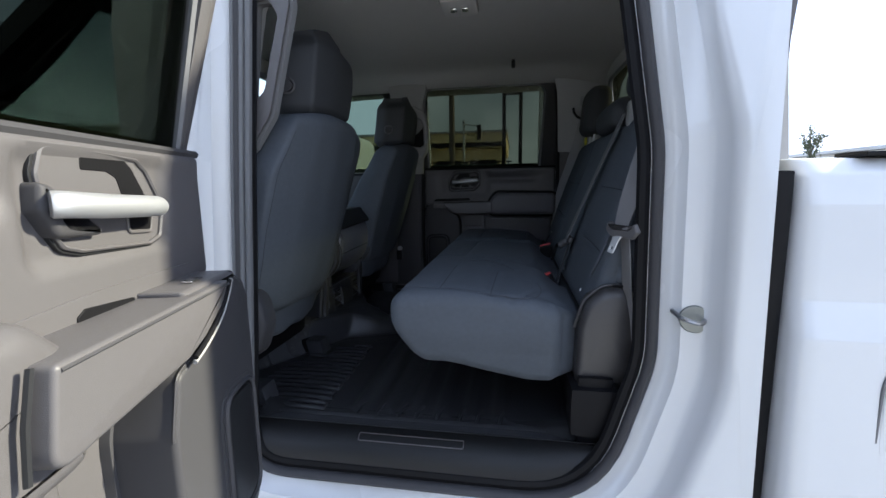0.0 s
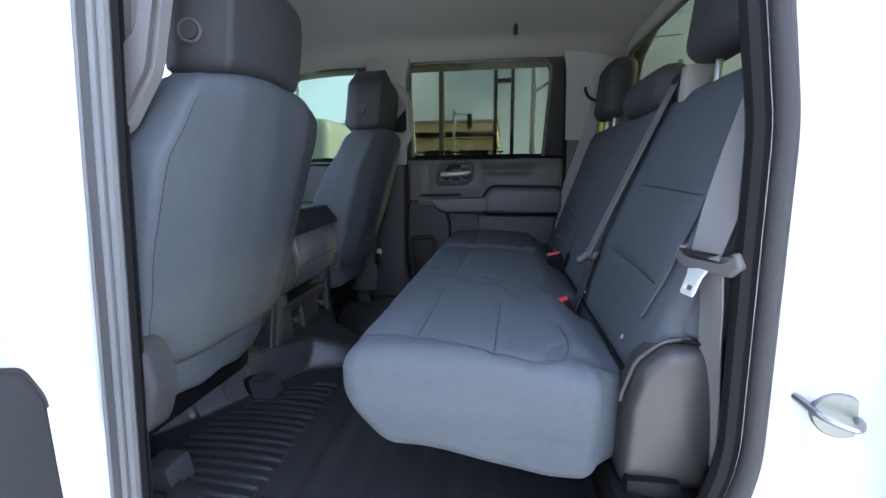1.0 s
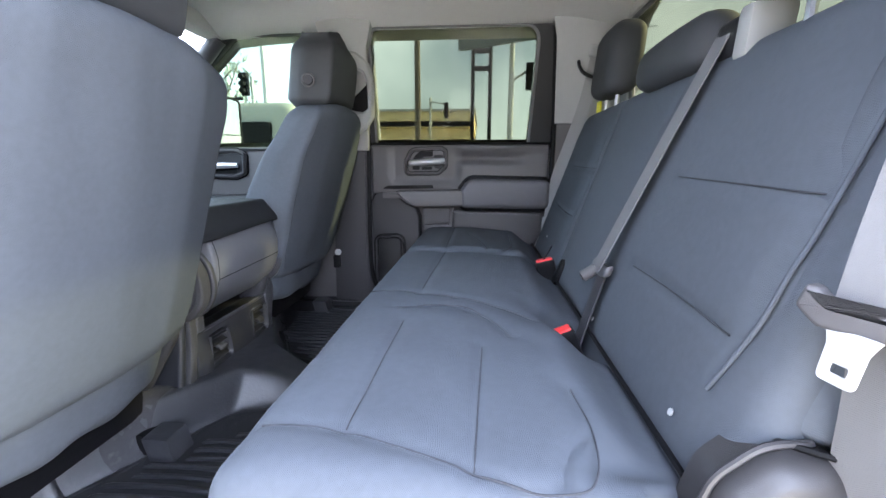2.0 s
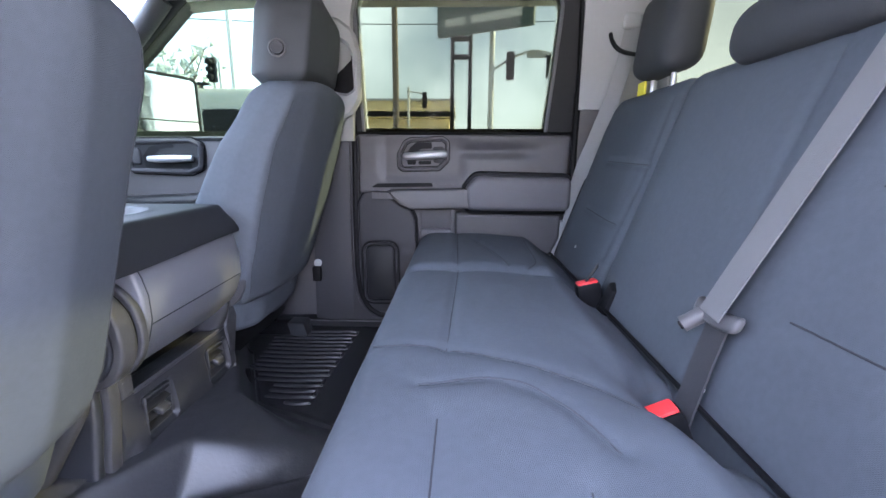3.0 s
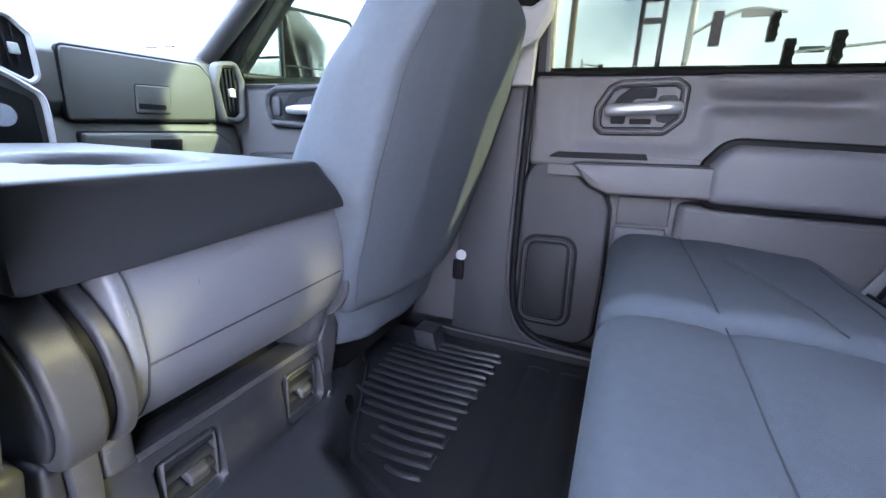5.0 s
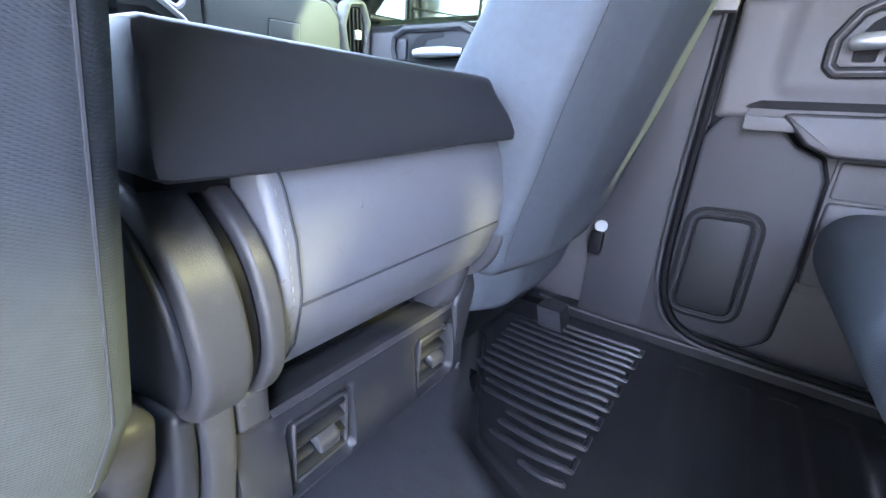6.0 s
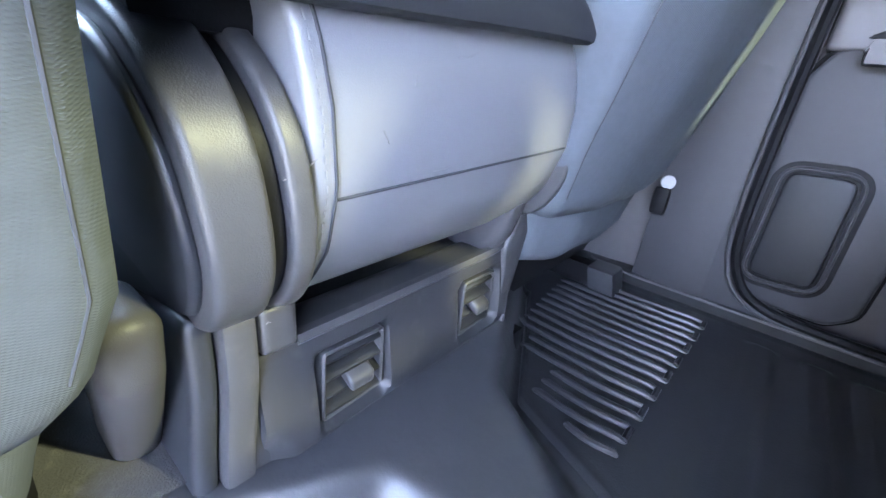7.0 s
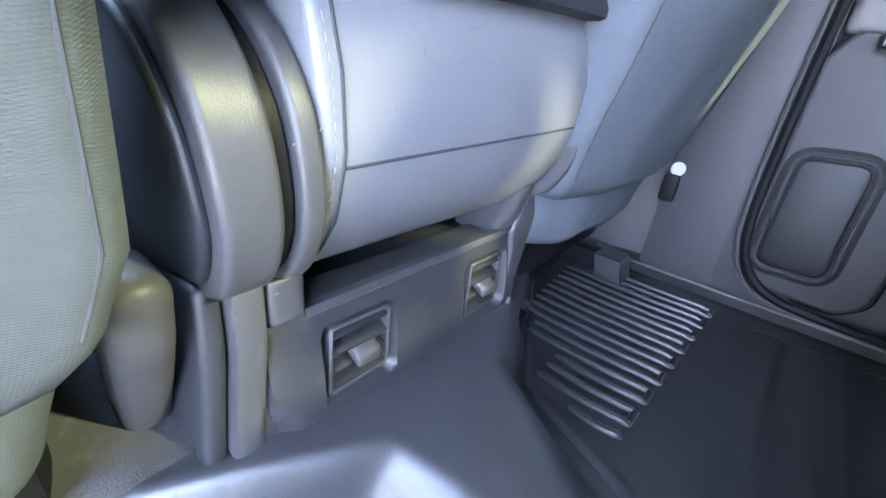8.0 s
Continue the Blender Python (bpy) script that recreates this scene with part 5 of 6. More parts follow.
# pale scuffs rubbed into the bracket's upper edge
for y0, z0, dz in ((1.641, 0.9485, 0.002), (1.6465, 0.9500, 0.0015), (1.652, 0.9495, -0.002), (1.668, 0.940, 0.0015)):
    x0 = -0.4045 if y0 < 1.66 else -0.4042
    part("scuff", tube([(x0, y0, z0), (x0 + 0.0003, y0 + 0.002, z0 + dz), (x0, y0 + 0.004, z0)], 0.00045, 5), M_STITCH, con, "pale scuff")
# far upright: a leaning arm that carries the drum
arm_o = rounded([(2.030, 0.775), (2.036, 0.865), (2.030, 0.905), (2.064, 0.968), (2.096, 0.974), (2.100, 0.955), (2.078, 0.870), (2.052, 0.775)], [0.010, 0.02, 0.01, 0.012, 0.008, 0.01, 0.02, 0.01], 4)
part("hinge_bracket", plate(arm_o, -0.12, 0.012, 0.006, cb, 4), M_BASE, con, "scuffed grey plastic bracket")
part("lower_lip", tube(spline([cb(1.715, 0.772, 0.010), cb(1.80, 0.770, 0.014), cb(1.92, 0.770, 0.014), cb(2.03, 0.772, 0.013), cb(2.052, 0.785, 0.010)], 4), 0.0075, 8), M_BASE, con)
for y0, y1 in ((1.722, 1.803), (1.944, 2.018)):
    vo = rounded([(y0, 0.790), (y0 + 0.002, 0.876), (y1, 0.874), (y1, 0.795)], 0.006, 3)
    vent = part("air_vent", hoop(vo, offset(vo, -0.0045), -0.020, 0.007, 0.002, cb), M_BASE, con)
    part("vent_core", plate(offset(vo, -0.003), -0.03, -0.017, 0.001, cb, 1), M_BLACK, vent)
    for k in range(4):
        z = 0.800 + 0.0215 * k
        part("vane", softbox((-0.432, y0 + 0.004, z), (-0.412, y1 - 0.004, z + 0.0042), 0.0015, 0.012, lambda x, y, zz: (x, y, zz - (x + 0.42) * 0.55)), M_DARK, vent)
    ym = (y0 + y1) / 2 + 0.006
    part("vent_tab", softbox((-0.424, ym - 0.017, 0.826), (-0.402, ym + 0.015, 0.842), 0.005, 0.004, lambda x, y, zz: (x, y, zz - (x + 0.42) * 0.55)), M_BASE, vent, "worn grey vent slider")

# ---- rear bench ----
bench = thing("rear_bench", (0.4, MID, FLOOR), "dark cloth rear bench seat with three headrests", "car seat")
SPLIT = 2.075
SEAMS = [[(0.10, 1.075), (0.20, 1.062), (0.30, 1.03), (0.40, 1.0), (0.455, 1.02), (0.475, 1.10), (0.47, 1.2)],
         [(0.20, 1.07), (0.204, 1.40)], [(0.342, 1.02), (0.35, 1.30)],
         [(0.09, 1.60), (0.15, 1.597), (0.21, 1.585), (0.30, 1.55), (0.44, 1.485), (0.50, 1.46)],
         [(0.175, 1.473), (0.286, 1.496), (0.36, 1.44), (0.40, 1.36)],
         [(0.21, 1.585), (0.229, 2.06)],
         [(0.227, 2.10), (0.227, 2.62)], [(0.30, 2.42), (0.358, 2.199), (0.37, 2.10)],
         [(0.42, 2.09), (0.46, 2.2), (0.47, 2.5)]]


def cushion_top(y0, y1):
    def f(x, y, z):
        zz = z
        top = smoothstep(0.98, 1.04, z)
        if top > 0:
            zz += top * (0.010 * smoothstep(0.06, 0.16, x) - 0.012 * smoothstep(0.30, 0.48, x) - (0.015 + 0.045 * smoothstep(1.03, 1.12, y)) * smoothstep(0.47, 0.57, x))
            for line in SEAMS:
                d = near_line(x, y, line)
                if d < 0.04:
                    zz -= top * (0.0035 * math.exp(-(d / 0.008) ** 2) + 0.002 * math.exp(-(d / 0.022) ** 2))
            zz -= top * 0.075 * math.exp(-((x - 0.55) / 0.07) ** 2 - ((y - 1.52) / 0.07) ** 2)
            zz += top * 0.0012 * noise.noise(Vector((x * 34, y * 22, 2.7)))
            zz += top * 0.0025 * noise.noise(Vector((x * 9, y * 9, 1.3)))
            zz -= top * 0.010 * math.exp(-((y - y0) / 0.03) ** 2) * (1 if y0 > 1.5 else 0)
        # front face tucks under
        xx = x + 0.07 * smoothstep(1.00, 0.84, z) * smoothstep(0.35, 0.06, x)
        if z < 0.90:
            zz -= 0.04 * smoothstep(0.15, 0.50, x)
        yy = y + (0.03 * smoothstep(0.98, 0.84, z) * smoothstep(1.06, 1.0, y))
        # the end by the door stops short of the end cap
        xx -= 0.076 * smoothstep(1.13, 1.03, y) * smoothstep(0.36, 0.60, x)
        return (xx, yy, zz)
    return f


part("cushion", softbox((0.072, 0.985, 0.865), (0.60, SPLIT - 0.004, 1.062), 0.040, 0.0085, cushion_top(0.985, SPLIT)), M_CLOTH, bench, "dark cloth cushion with sewn panels")
part("cushion", softbox((0.072, SPLIT + 0.002, 0.865), (0.60, 2.62, 1.066), 0.05, 0.0085, cushion_top(SPLIT, 2.62)), M_CLOTH, bench, "dark cloth cushion with sewn panels")
for line in SEAMS:
    f = cushion_top(0.985, SPLIT)
    part("seam", tube([(q.x, q.y, f(q.x, q.y, 1.062 if q.y < SPLIT else 1.066)[2] + 0.0008) for q in spline([(a, b, 0) for a, b in line], 14)], 0.0011, 6), M_SEAM, bench)
part("underframe", softbox((0.56, 1.00, 0.66), (0.66, 2.60, 0.86), 0.02, 0.1), M_BLACK, bench)


def back_x(z):
    return 0.588 + (z - 1.0) * 0.335


BSEAMS = [[(1.11, 1.324), (1.30, 1.330), (1.45, 1.334)], [(1.15, 1.159), (1.32, 1.166), (1.47, 1.166)], [(2.07, 1.345), (2.34, 1.352)], [(2.10, 1.188), (2.36, 1.202)],
          [(1.60, 1.02), (1.62, 1.56)], [(1.142, 1.095), (1.115, 1.193), (1.106, 1.292), (1.104, 1.5)], [(2.09, 1.10), (2.075, 1.30), (2.09, 1.5)]]


def back_form(y0, y1):
    def f(x, y, z):
        # x runs from 0 at the front face to 0.16 at the rear
        t = (z - 0.93) / 0.64
        e = min(y - y0, y1 - y)
        xx = back_x(z) + x * (1 - 0.35 * t)
        front = 1 - smoothstep(0.02, 0.06, x)
        xx -= front * 0.012 * smoothstep(0.02, 0.10, e) * math.sin(math.pi * min(1, max(0, t)))
        for line in BSEAMS:
            d = near_line(y, z, line)
            if d < 0.03:
                xx += front * 0.005 * math.exp(-(d / 0.007) ** 2)
        xx += front * 0.002 * noise.noise(Vector((y * 8, z * 8, 4.1)))
        outer_end = y - y0 if y0 < 1.5 else y1 - y
        zz = z - 0.02 * smoothstep(0.06, 0.0, outer_end) * smoothstep(1.45, 1.55, z)
        return (xx, y, zz)
    return f


part("backrest", softbox((0.0, 1.06, 0.93), (0.16, 2.047, 1.555), 0.034, 0.010, back_form(1.06, 2.047)), M_CLOTH, bench, "dark cloth backrest")
part("backrest", softbox((0.0, 2.052, 0.93), (0.16, 2.545, 1.555), 0.034, 0.010, back_form(2.052, 2.545)), M_CLOTH, bench, "dark cloth backrest")
for line, (ya, yb) in zip(BSEAMS[:4], ((1.06, 2.045), (1.06, 2.045), (2.052, 2.53), (2.052, 2.53))):
    f = back_form(ya, yb)
    part("seam", tube([Vector(f(0.0, q.x, q.y)) + Vector((-0.0022, 0, 0)) for q in spline([(a, b, 0) for a, b in line], 10)], 0.0013, 6), M_SEAM, bench)
for y, z in ((1.173, 1.044), (1.539, 1.032), (2.30, 1.085)):
    part("rivet", disc((back_x(z) - 0.012, y, z), (-1, 0, 0.4), 0.005, 0.002, 12), M_LIGHT, bench, "small pale cover stud")


def bench_headrest(cy, z0, h, w, d):
    x0 = 0.732
    def f(x, y, z):
        t = (z - z0) / h
        v = (y - cy) / (w / 2)
        return (x + 0.02 * t * h / 0.2 - 0.008 * (1 - v * v), cy + v * w / 2 * (1 - 0.08 * smoothstep(0.5, 1, t)), z)
    hr = part("headrest", softbox((x0, cy - w / 2, z0), (x0 + d, cy + w / 2, z0 + h), 0.045, 0.014, f), M_HEADREST, bench, "dark cloth headrest")
    for e in (-0.06, 0.06):
        part("headrest_post", tube([(x0 + 0.05, cy + e, 1.50), (x0 + 0.055, cy + e, z0 + 0.03)], 0.007, 8), M_STEEL, bench, "bright steel headrest post")
    return hr


bench_headrest(1.265, 1.590, 0.225, 0.27, 0.11)
bench_headrest(2.220, 1.582, 0.225, 0.24, 0.11)
bench_headrest(1.705, 1.534, 0.112, 0.35, 0.10)
tag = thing("warning_tag", (0.77, 2.315, 1.56), "small yellow tag on the headrest post", "tag")
part("label_strip", softbox((0.765, 2.288, 1.545), (0.772, 2.336, 1.582), 0.002, 0.01), M_YELLOW, tag)
part("backrest_edge", tube([(back_x(z) + 0.012, 2.551, z) for z in (1.0, 1.1, 1.2, 1.3, 1.4, 1.5)], 0.006, 6), M_BLACK, bench, "black edge binding")
# shade in the seat crease, built as a thin black tube
part("seat_crease_shade", tube([(0.577, 1.10 + 0.06 * k, 1.010) for k in range(25)], 0.0045, 6), M_BLACK, bench, "black tube for the shade between cushion and backrest")
# plastic end cap beside the cushion
def cap(x, y, z):
    return (x + (z - 1.0) * 0.30 - 0.03 * smoothstep(0.95, 0.8, z), y, z + 0.0 * x)
cap_o = rounded([(0.562, 0.82), (0.566, 0.98), (0.585, 1.043), (0.625, 1.080), (0.682, 1.086), (0.706, 1.06), (0.706, 0.82)], [0.02, 0.06, 0.05, 0.05, 0.03, 0.03, 0.02], 6)
part("end_cap", dome(cap_o, 0.05, -0.030, 0.030, lambda u, v, w: (u, 1.050 + w, v), 7), M_BROWN, bench, "dark vinyl-covered seat end")
part("piping", tube([(u, 1.0545, v) for u, v in offset(cap_o, 0.005)[7:29]], 0.0042, 8), M_BROWN, bench, "corded vinyl edge")
def bolster(x, y, z):
    return (back_x(z) - 0.004 + x + 0.85 * max(0.0, 1.105 - y) + 0.004 * math.sin(14 * z + 20 * y), y + 0.015 * (z - 1.1), z - 0.012 * smoothstep(1.16, 1.10, z) * (1.12 - y) / 0.08)
part("backrest_side", softbox((0.0, 1.036, 1.098), (0.13, 1.15, 1.53), 0.022, 0.010, bolster), M_CLOTH, bench, "cloth cover over the backrest edge")
# shadow under the cover's hem, put in as a black tube
part("hem_shade", tube(spline([(0.624, 1.083, 1.088), (0.645, 1.058, 1.086), (0.676, 1.030, 1.090)], 4), 0.0035, 6), M_BLACK, bench)
WELT = spline([(1.142, 1.095, 0), (1.126, 1.145, 0), (1.115, 1.193, 0), (1.112, 1.247, 0), (1.106, 1.292, 0), (1.102, 1.42, 0), (1.106, 1.52, 0)], 5)
part("welt", tube([(back_x(q.y) - 0.0075, q.x, q.y) for q in WELT], 0.0028, 8), M_CLOTH, bench, "sewn welt down the backrest edge")
part("base_trim", softbox((0.545, 0.985, 0.70), (0.69, 1.10, 0.832), 0.012, 0.03), M_BLACK, bench)
part("end_cap", softbox((0.545, 2.615, 0.80), (0.69, 2.66, 1.12), 0.02, 0.02, cap), M_LIGHT, bench, "pale belt guide cap")

# ---- belts ----
b1 = thing("seat_belt", (0.66, 1.0, 1.24), "grey seat belt with bright tongue beside the bench", "seat belt", "rear seat belts")
UP = spline([(0.650, 1.004, 1.236), (0.668, 1.010, 1.30), (0.697, 1.024, 1.385), (0.726, 1.036, 1.47), (0.765, 1.040, 1.62), (0.80, 1.035, 1.80)], 6)
part("webbing", strap(UP, [(0.25 + 0.75 * min(1, k / 20), -0.97 + 0.55 * min(1, k / 20), 0) for k in range(len(UP))], 0.056), M_BELT, b1)
part("webbing_lower", strap(spline([(0.660, 1.0, 1.228), (0.667, 1.004, 1.16), (0.674, 1.011, 1.09), (0.688, 1.026, 1.0), (0.70, 1.04, 0.88)], 6), (0.12, -0.99, 0), 0.054), M_BELT, b1)
def belt_plane(u, v, w):
    """u across the belt from its inner edge, v up, w out towards the front of the cab."""
    return (0.656 + 0.42 * u - 0.90 * w, 1.005 - 0.91 * u - 0.42 * w, 1.236 + v)
part("tongue_bar", plate(rounded([(-0.056, -0.006), (-0.049, 0.016), (-0.040, 0.013), (-0.030, 0.003), (0.030, 0.003), (0.040, 0.014), (0.050, 0.017), (0.057, -0.004), (0.042, -0.021), (-0.038, -0.021)], [0.006, 0.006, 0.008, 0.008, 0.008, 0.008, 0.006, 0.008, 0.014, 0.014], 4), -0.007, 0.008, 0.006, belt_plane, 4), M_TRIM, b1, "grey plastic belt guide")
def tongue_plane(u, v, w):
    return (0.654 + 0.18 * u + 0.42 * v - 0.95 * w, 1.012 - 0.98 * u + 0.28 * v - 0.1 * w, 1.214 + 0.90 * v + 0.2 * w)
tg = rounded([(-0.022, 0.004), (0.022, 0.004), (0.016, -0.010), (0.015, -0.040), (-0.015, -0.040), (-0.016, -0.010)], [0.001, 0.001, 0.006, 0.006, 0.006, 0.006], 4)
hole = rounded([(-0.0075, -0.024), (0.0075, -0.024), (0.0078, -0.028), (0.0075, -0.032), (-0.0075, -0.032), (-0.0078, -0.028)], 0.0015, 4)
part("tongue", hoop(tg, hole, 0.008, 0.0115, 0.0008, tongue_plane), M_TONGUE, b1, "bright steel belt tongue")

b2 = thing("seat_belt", (0.66, 1.60, 1.15), "grey middle seat belt lying down the backrest", "seat belt", "rear seat belts")
part("webbing", strap([(0.775, 1.505, 1.60), (0.755, 1.51, 1.55), (0.71, 1.522, 1.44), (0.655, 1.54, 1.30), (0.592, 1.56, 1.14)], (0, 1, 0.05), 0.048), M_BELT, b2)
def on_back(u, v, w):
    return (back_x(v) - 0.022 - w, u, v)


part("tongue_bar", softbox((-0.008, 1.508, 1.124), (0.008, 1.608, 1.148), 0.0075, 0.004, lambda x, y, z: (back_x(z) - 0.030 + x, y, z + 0.010 * ((y - 1.557) / 0.055) ** 2)), M_TRIM, b2, "grey plastic belt guide")
part("tongue", tube([on_back(1.587, 1.132, 0.010), on_back(1.590, 1.118, 0.024), on_back(1.592, 1.112, 0.030)], 0.0125, 14), M_TRIM, b2, "grey sleeved belt tongue")
part("tongue_tip", tube([on_back(1.592, 1.112, 0.030), on_back(1.5925, 1.110, 0.033)], 0.007, 8), M_BLACK, b2)
part("lower_strap", strap([on_back(1.556, 1.13, 0.004), on_back(1.550, 1.07, 0.003), on_back(1.540, 1.0, 0.002), on_back(1.530, 0.95, 0.0)], (0, 1, 0), 0.046, 0.003), M_LOWER, b2)
part("belt_guide", softbox((0.765, 1.452, 1.53), (0.83, 1.535, 1.604), 0.016, 0.010), M_DARK, b2)
part("guide_plate", softbox((0.758, 1.418, 1.525), (0.83, 1.458, 1.606), 0.008, 0.010, lambda x, y, z: (x, y - 0.12 * (z - 1.56), z)), M_PILLAR, b2, "paler grey latch plate")

b3 = thing("seat_belt", (0.70, 2.58, 1.3), "pale grey seat belt down the rear pillar", "seat belt", "rear seat belts")
part("webbing", strap(spline([(0.80, 2.49, 1.82), (0.765, 2.50, 1.62), (0.715, 2.53, 1.44), (0.67, 2.555, 1.28), (0.645, 2.565, 1.05)], 6), (1, -0.3, 0.2), 0.05), M_LITBELT, b3)
part("anchor", softbox((0.76, 2.485, 1.775), (0.83, 2.51, 1.83), 0.012, 0.012), M_LIGHT, b3)
hook = thing("coat_hook", (0.77, 2.49, 1.74), "small dark coat hook on the pale pillar", "hook")
part("hook", tube(spline([(0.726, 2.505, 1.765), (0.728, 2.492, 1.742), (0.742, 2.484, 1.718), (0.768, 2.482, 1.703), (0.805, 2.486, 1.697)], 5), 0.007, 8), M_DARK, hook)


def buckle(x, y, z, lean, tongue):
    b = thing("belt_buckle", (x, y, z - 0.08), "black belt buckle with a red press button", "buckle", "rear belt buckles")
    m = Matrix.Translation((x, y, z)) @ Euler((radians(lean[0]), radians(lean[1]), 0)).to_matrix().to_4x4()
    def mv(px, py, pz):
        return tuple(m @ Vector((px, py, pz)))
    part("body", softbox((-0.030, -0.018, -0.09), (0.030, 0.018, 0.0), 0.007, 0.009, mv), M_BLACK, b)
    part("button", softbox((-0.025, -0.013, -0.004), (0.025, 0.0165, 0.0035), 0.003, 0.006, mv), M_RED, b, "red press button")
    if tongue:
        part("tongue", strap([mv(-0.004, 0.0, 0.0), mv(0.02, -0.012, 0.03), mv(0.03, -0.02, 0.045)], (0, 1, 0), 0.012, 0.002), M_CHROME, b)


buckle(0.548, 1.985, 1.060, (0, -14), True)
buckle(0.512, 1.512, 1.012, (0, -24), False)
part("buckle_cutout", plate(rounded([(1.92, 0.99), (1.925, 1.055), (1.955, 1.075), (1.975, 0.99)], 0.008, 3), 0.0, 0.012, 0.002, lambda u, v, w: (back_x(v) - 0.006 - w, u, v), 1), M_BLACK, bench)
# carpet under the driver's seat
carpet = tagged(part("carpet", grid(-0.95, -0.44, 1.42, 1.63, 0.02, lambda x, y: floor_height(x, y) + 0.006 + 0.002 * noise.noise(Vector((x * 30, y * 30, 0)))), M_CARPET), "dusty grey carpet under the seat", "carpet", kind="structure")

# lower anchor of the passenger's belt
anc = thing("belt_anchor", (-0.335, 2.60, 0.92), "belt anchor with a pale bolt cap on the pillar", "belt anchor")
part("bolt_cap", disc((-0.34, 2.612, 0.94), (0.3, -1, 0.2), 0.016, 0.014), M_LIGHT, anc)
part("stalk", softbox((-0.36, 2.588, 0.865), (-0.325, 2.612, 0.93), 0.008, 0.012), M_BLACK, anc)

# door sill strips along the floor
strip = thing("sill_trim", (0.1, 2.62, 0.70), "dark plastic sill trim along the floor edge", "trim", kind="structure")
part("strip", tube(spline([(-0.46, 2.585, 0.715), (-0.36, 2.583, 0.704), (-0.2, 2.583, 0.703), (0.1, 2.583, 0.703), (0.5, 2.583, 0.703)], 6), 0.0032, 8), M_TRIM, strip)

lamp = thing("dome_lamp", (0.20, 1.52, 1.97), "small dome lamp in the headliner", "lamp")
part("housing", softbox((0.14, 1.46, 1.955), (0.27, 1.60, 1.99), 0.015, 0.02), M_HEAD, lamp)
for x in (0.185, 0.225):
    part("lens", softbox((x - 0.012, 1.505, 1.948), (x + 0.012, 1.535, 1.958), 0.004, 0.01), M_CHROME, lamp, "bright lamp lens")
hk = thing("ceiling_hook", (0.39, 2.21, 1.96), "small dark hook under the headliner", "hook")
part("peg", softbox((0.38, 2.195, 1.925), (0.40, 2.225, 1.965), 0.006, 0.01), M_DARK, hk)

# ---- cargo bed behind the cab ----
bed = thing("cargo_bed", (1.9, MID, 0.7), "glossy white cargo bed with a rounded rail", "truck bed")
def bed_profile(x, y_out, s):
    pts = [(0.0, 0.55), (-0.01, 0.75), (0.0, 1.05), (0.02, 1.12), (0.028, 1.30), (0.04, 1.355), (0.075, 1.385), (0.15, 1.39), (0.15, 0.60)]
    pts = rounded(pts, 0.02, 3)
    return [(x, y_out + s * a, z) for a, z in pts]
for y_out, s in ((0.80, 1), (2.80, -1)):
    part("bed_side", loft([bed_profile(x, y_out + s * ins, s) for x, ins in ((0.928, 0.034), (0.933, 0.014), (0.945, 0.003), (0.965, 0.0), (1.6, -0.01), (3.0, 0.0))]), M_WHITE, bed)
part("bed_front", softbox((0.985, 0.88, 0.62), (1.02, 2.72, 1.37), 0.01, 0.15), M_WHITE, bed)
part("bed_floor", softbox((1.0, 0.92, 0.80), (3.0, 2.68, 0.84), 0.01, 0.3), M_BLACK, bed)
part("tailgate", softbox((2.97, 0.88, 0.70), (3.02, 2.72, 1.37), 0.015, 0.2), M_WHITE, bed)
part("rail_cap", softbox((1.03, 0.845, 1.385), (2.98, 0.93, 1.397), 0.005, 0.1), M_BLACK, bed, "black plastic rail cap")
fd = rounded([(1.072, 0.80), (1.072, 1.01), (1.26, 1.01), (1.26, 0.80)], 0.05, 6)
part("fuel_door", plate(fd, 0.02, -0.004, 0.003, lambda u, v, w: (u, 0.795 + w, v)), M_WHITE, bed)
part("fuel_door_gap", tube([(u, 0.794, v) for u, v in offset(fd, 0.004)], 0.0025, 5, closed=True), M_SEAL, bed)

# ---- outside ----
gv, gf = grid(-150, 150, -120, 180, 10.0, lambda x, y: 0.0)
ground = tagged(part("ground", (gv, gf), M_ASPHALT), "pale concrete car lot", "ground", kind="structure")


def utility_pole(x, y, h, r):
    p = thing("utility_pole", (x, y, 0), "dark weathered wooden utility pole with wires", "pole")
    part("pole", tube([(x, y, 0), (x, y, h * 0.5), (x, y, h)], [r, r * 0.9, r * 0.75], 10), M_POLE, p)
    part("crossarm", softbox((x - 1.2, y - 0.06, h - 0.7), (x + 1.2, y + 0.06, h - 0.55), 0.02, 0.3), M_POLE, p)
    for e, dz in ((-1.0, -0.5), (0.0, -1.3), (1.0, -0.5), (0.0, -2.2)):
        wire = []
        for k in range(21):
            t = k / 20
            wire.append((x + e - 24 + 34 * t, y - 3 + 6 * t, h + dz - 0.02 + 0.9 * (2 * t - 1) ** 2 - 0.9 + 0.25 * e * (t - 0.5)))
        part("wire", tube(wire, 0.018, 5), M_BLACK, p)
    return p


utility_pole(-2.2, 18.0, 9.5, 0.13)


def signal_head(parent, x, y, z, s=1.0):
    h = part("signal_head", softbox((x - 0.15 * s, y - 0.12, z - 0.5 * s), (x + 0.15 * s, y + 0.12, z + 0.5 * s), 0.03, 0.1), M_BLACK, parent, "black three-lamp signal head")
    for k in (-1, 0, 1):
        part("visor", tube([(x, y - 0.12, z + k * 0.31 * s), (x, y - 0.32, z + k * 0.31 * s - 0.02)], 0.12 * s, 10), M_BLACK, h)


tl = thing("traffic_signal", (1.45, 18.0, 0), "grey steel signal mast with hanging black signals", "traffic light")
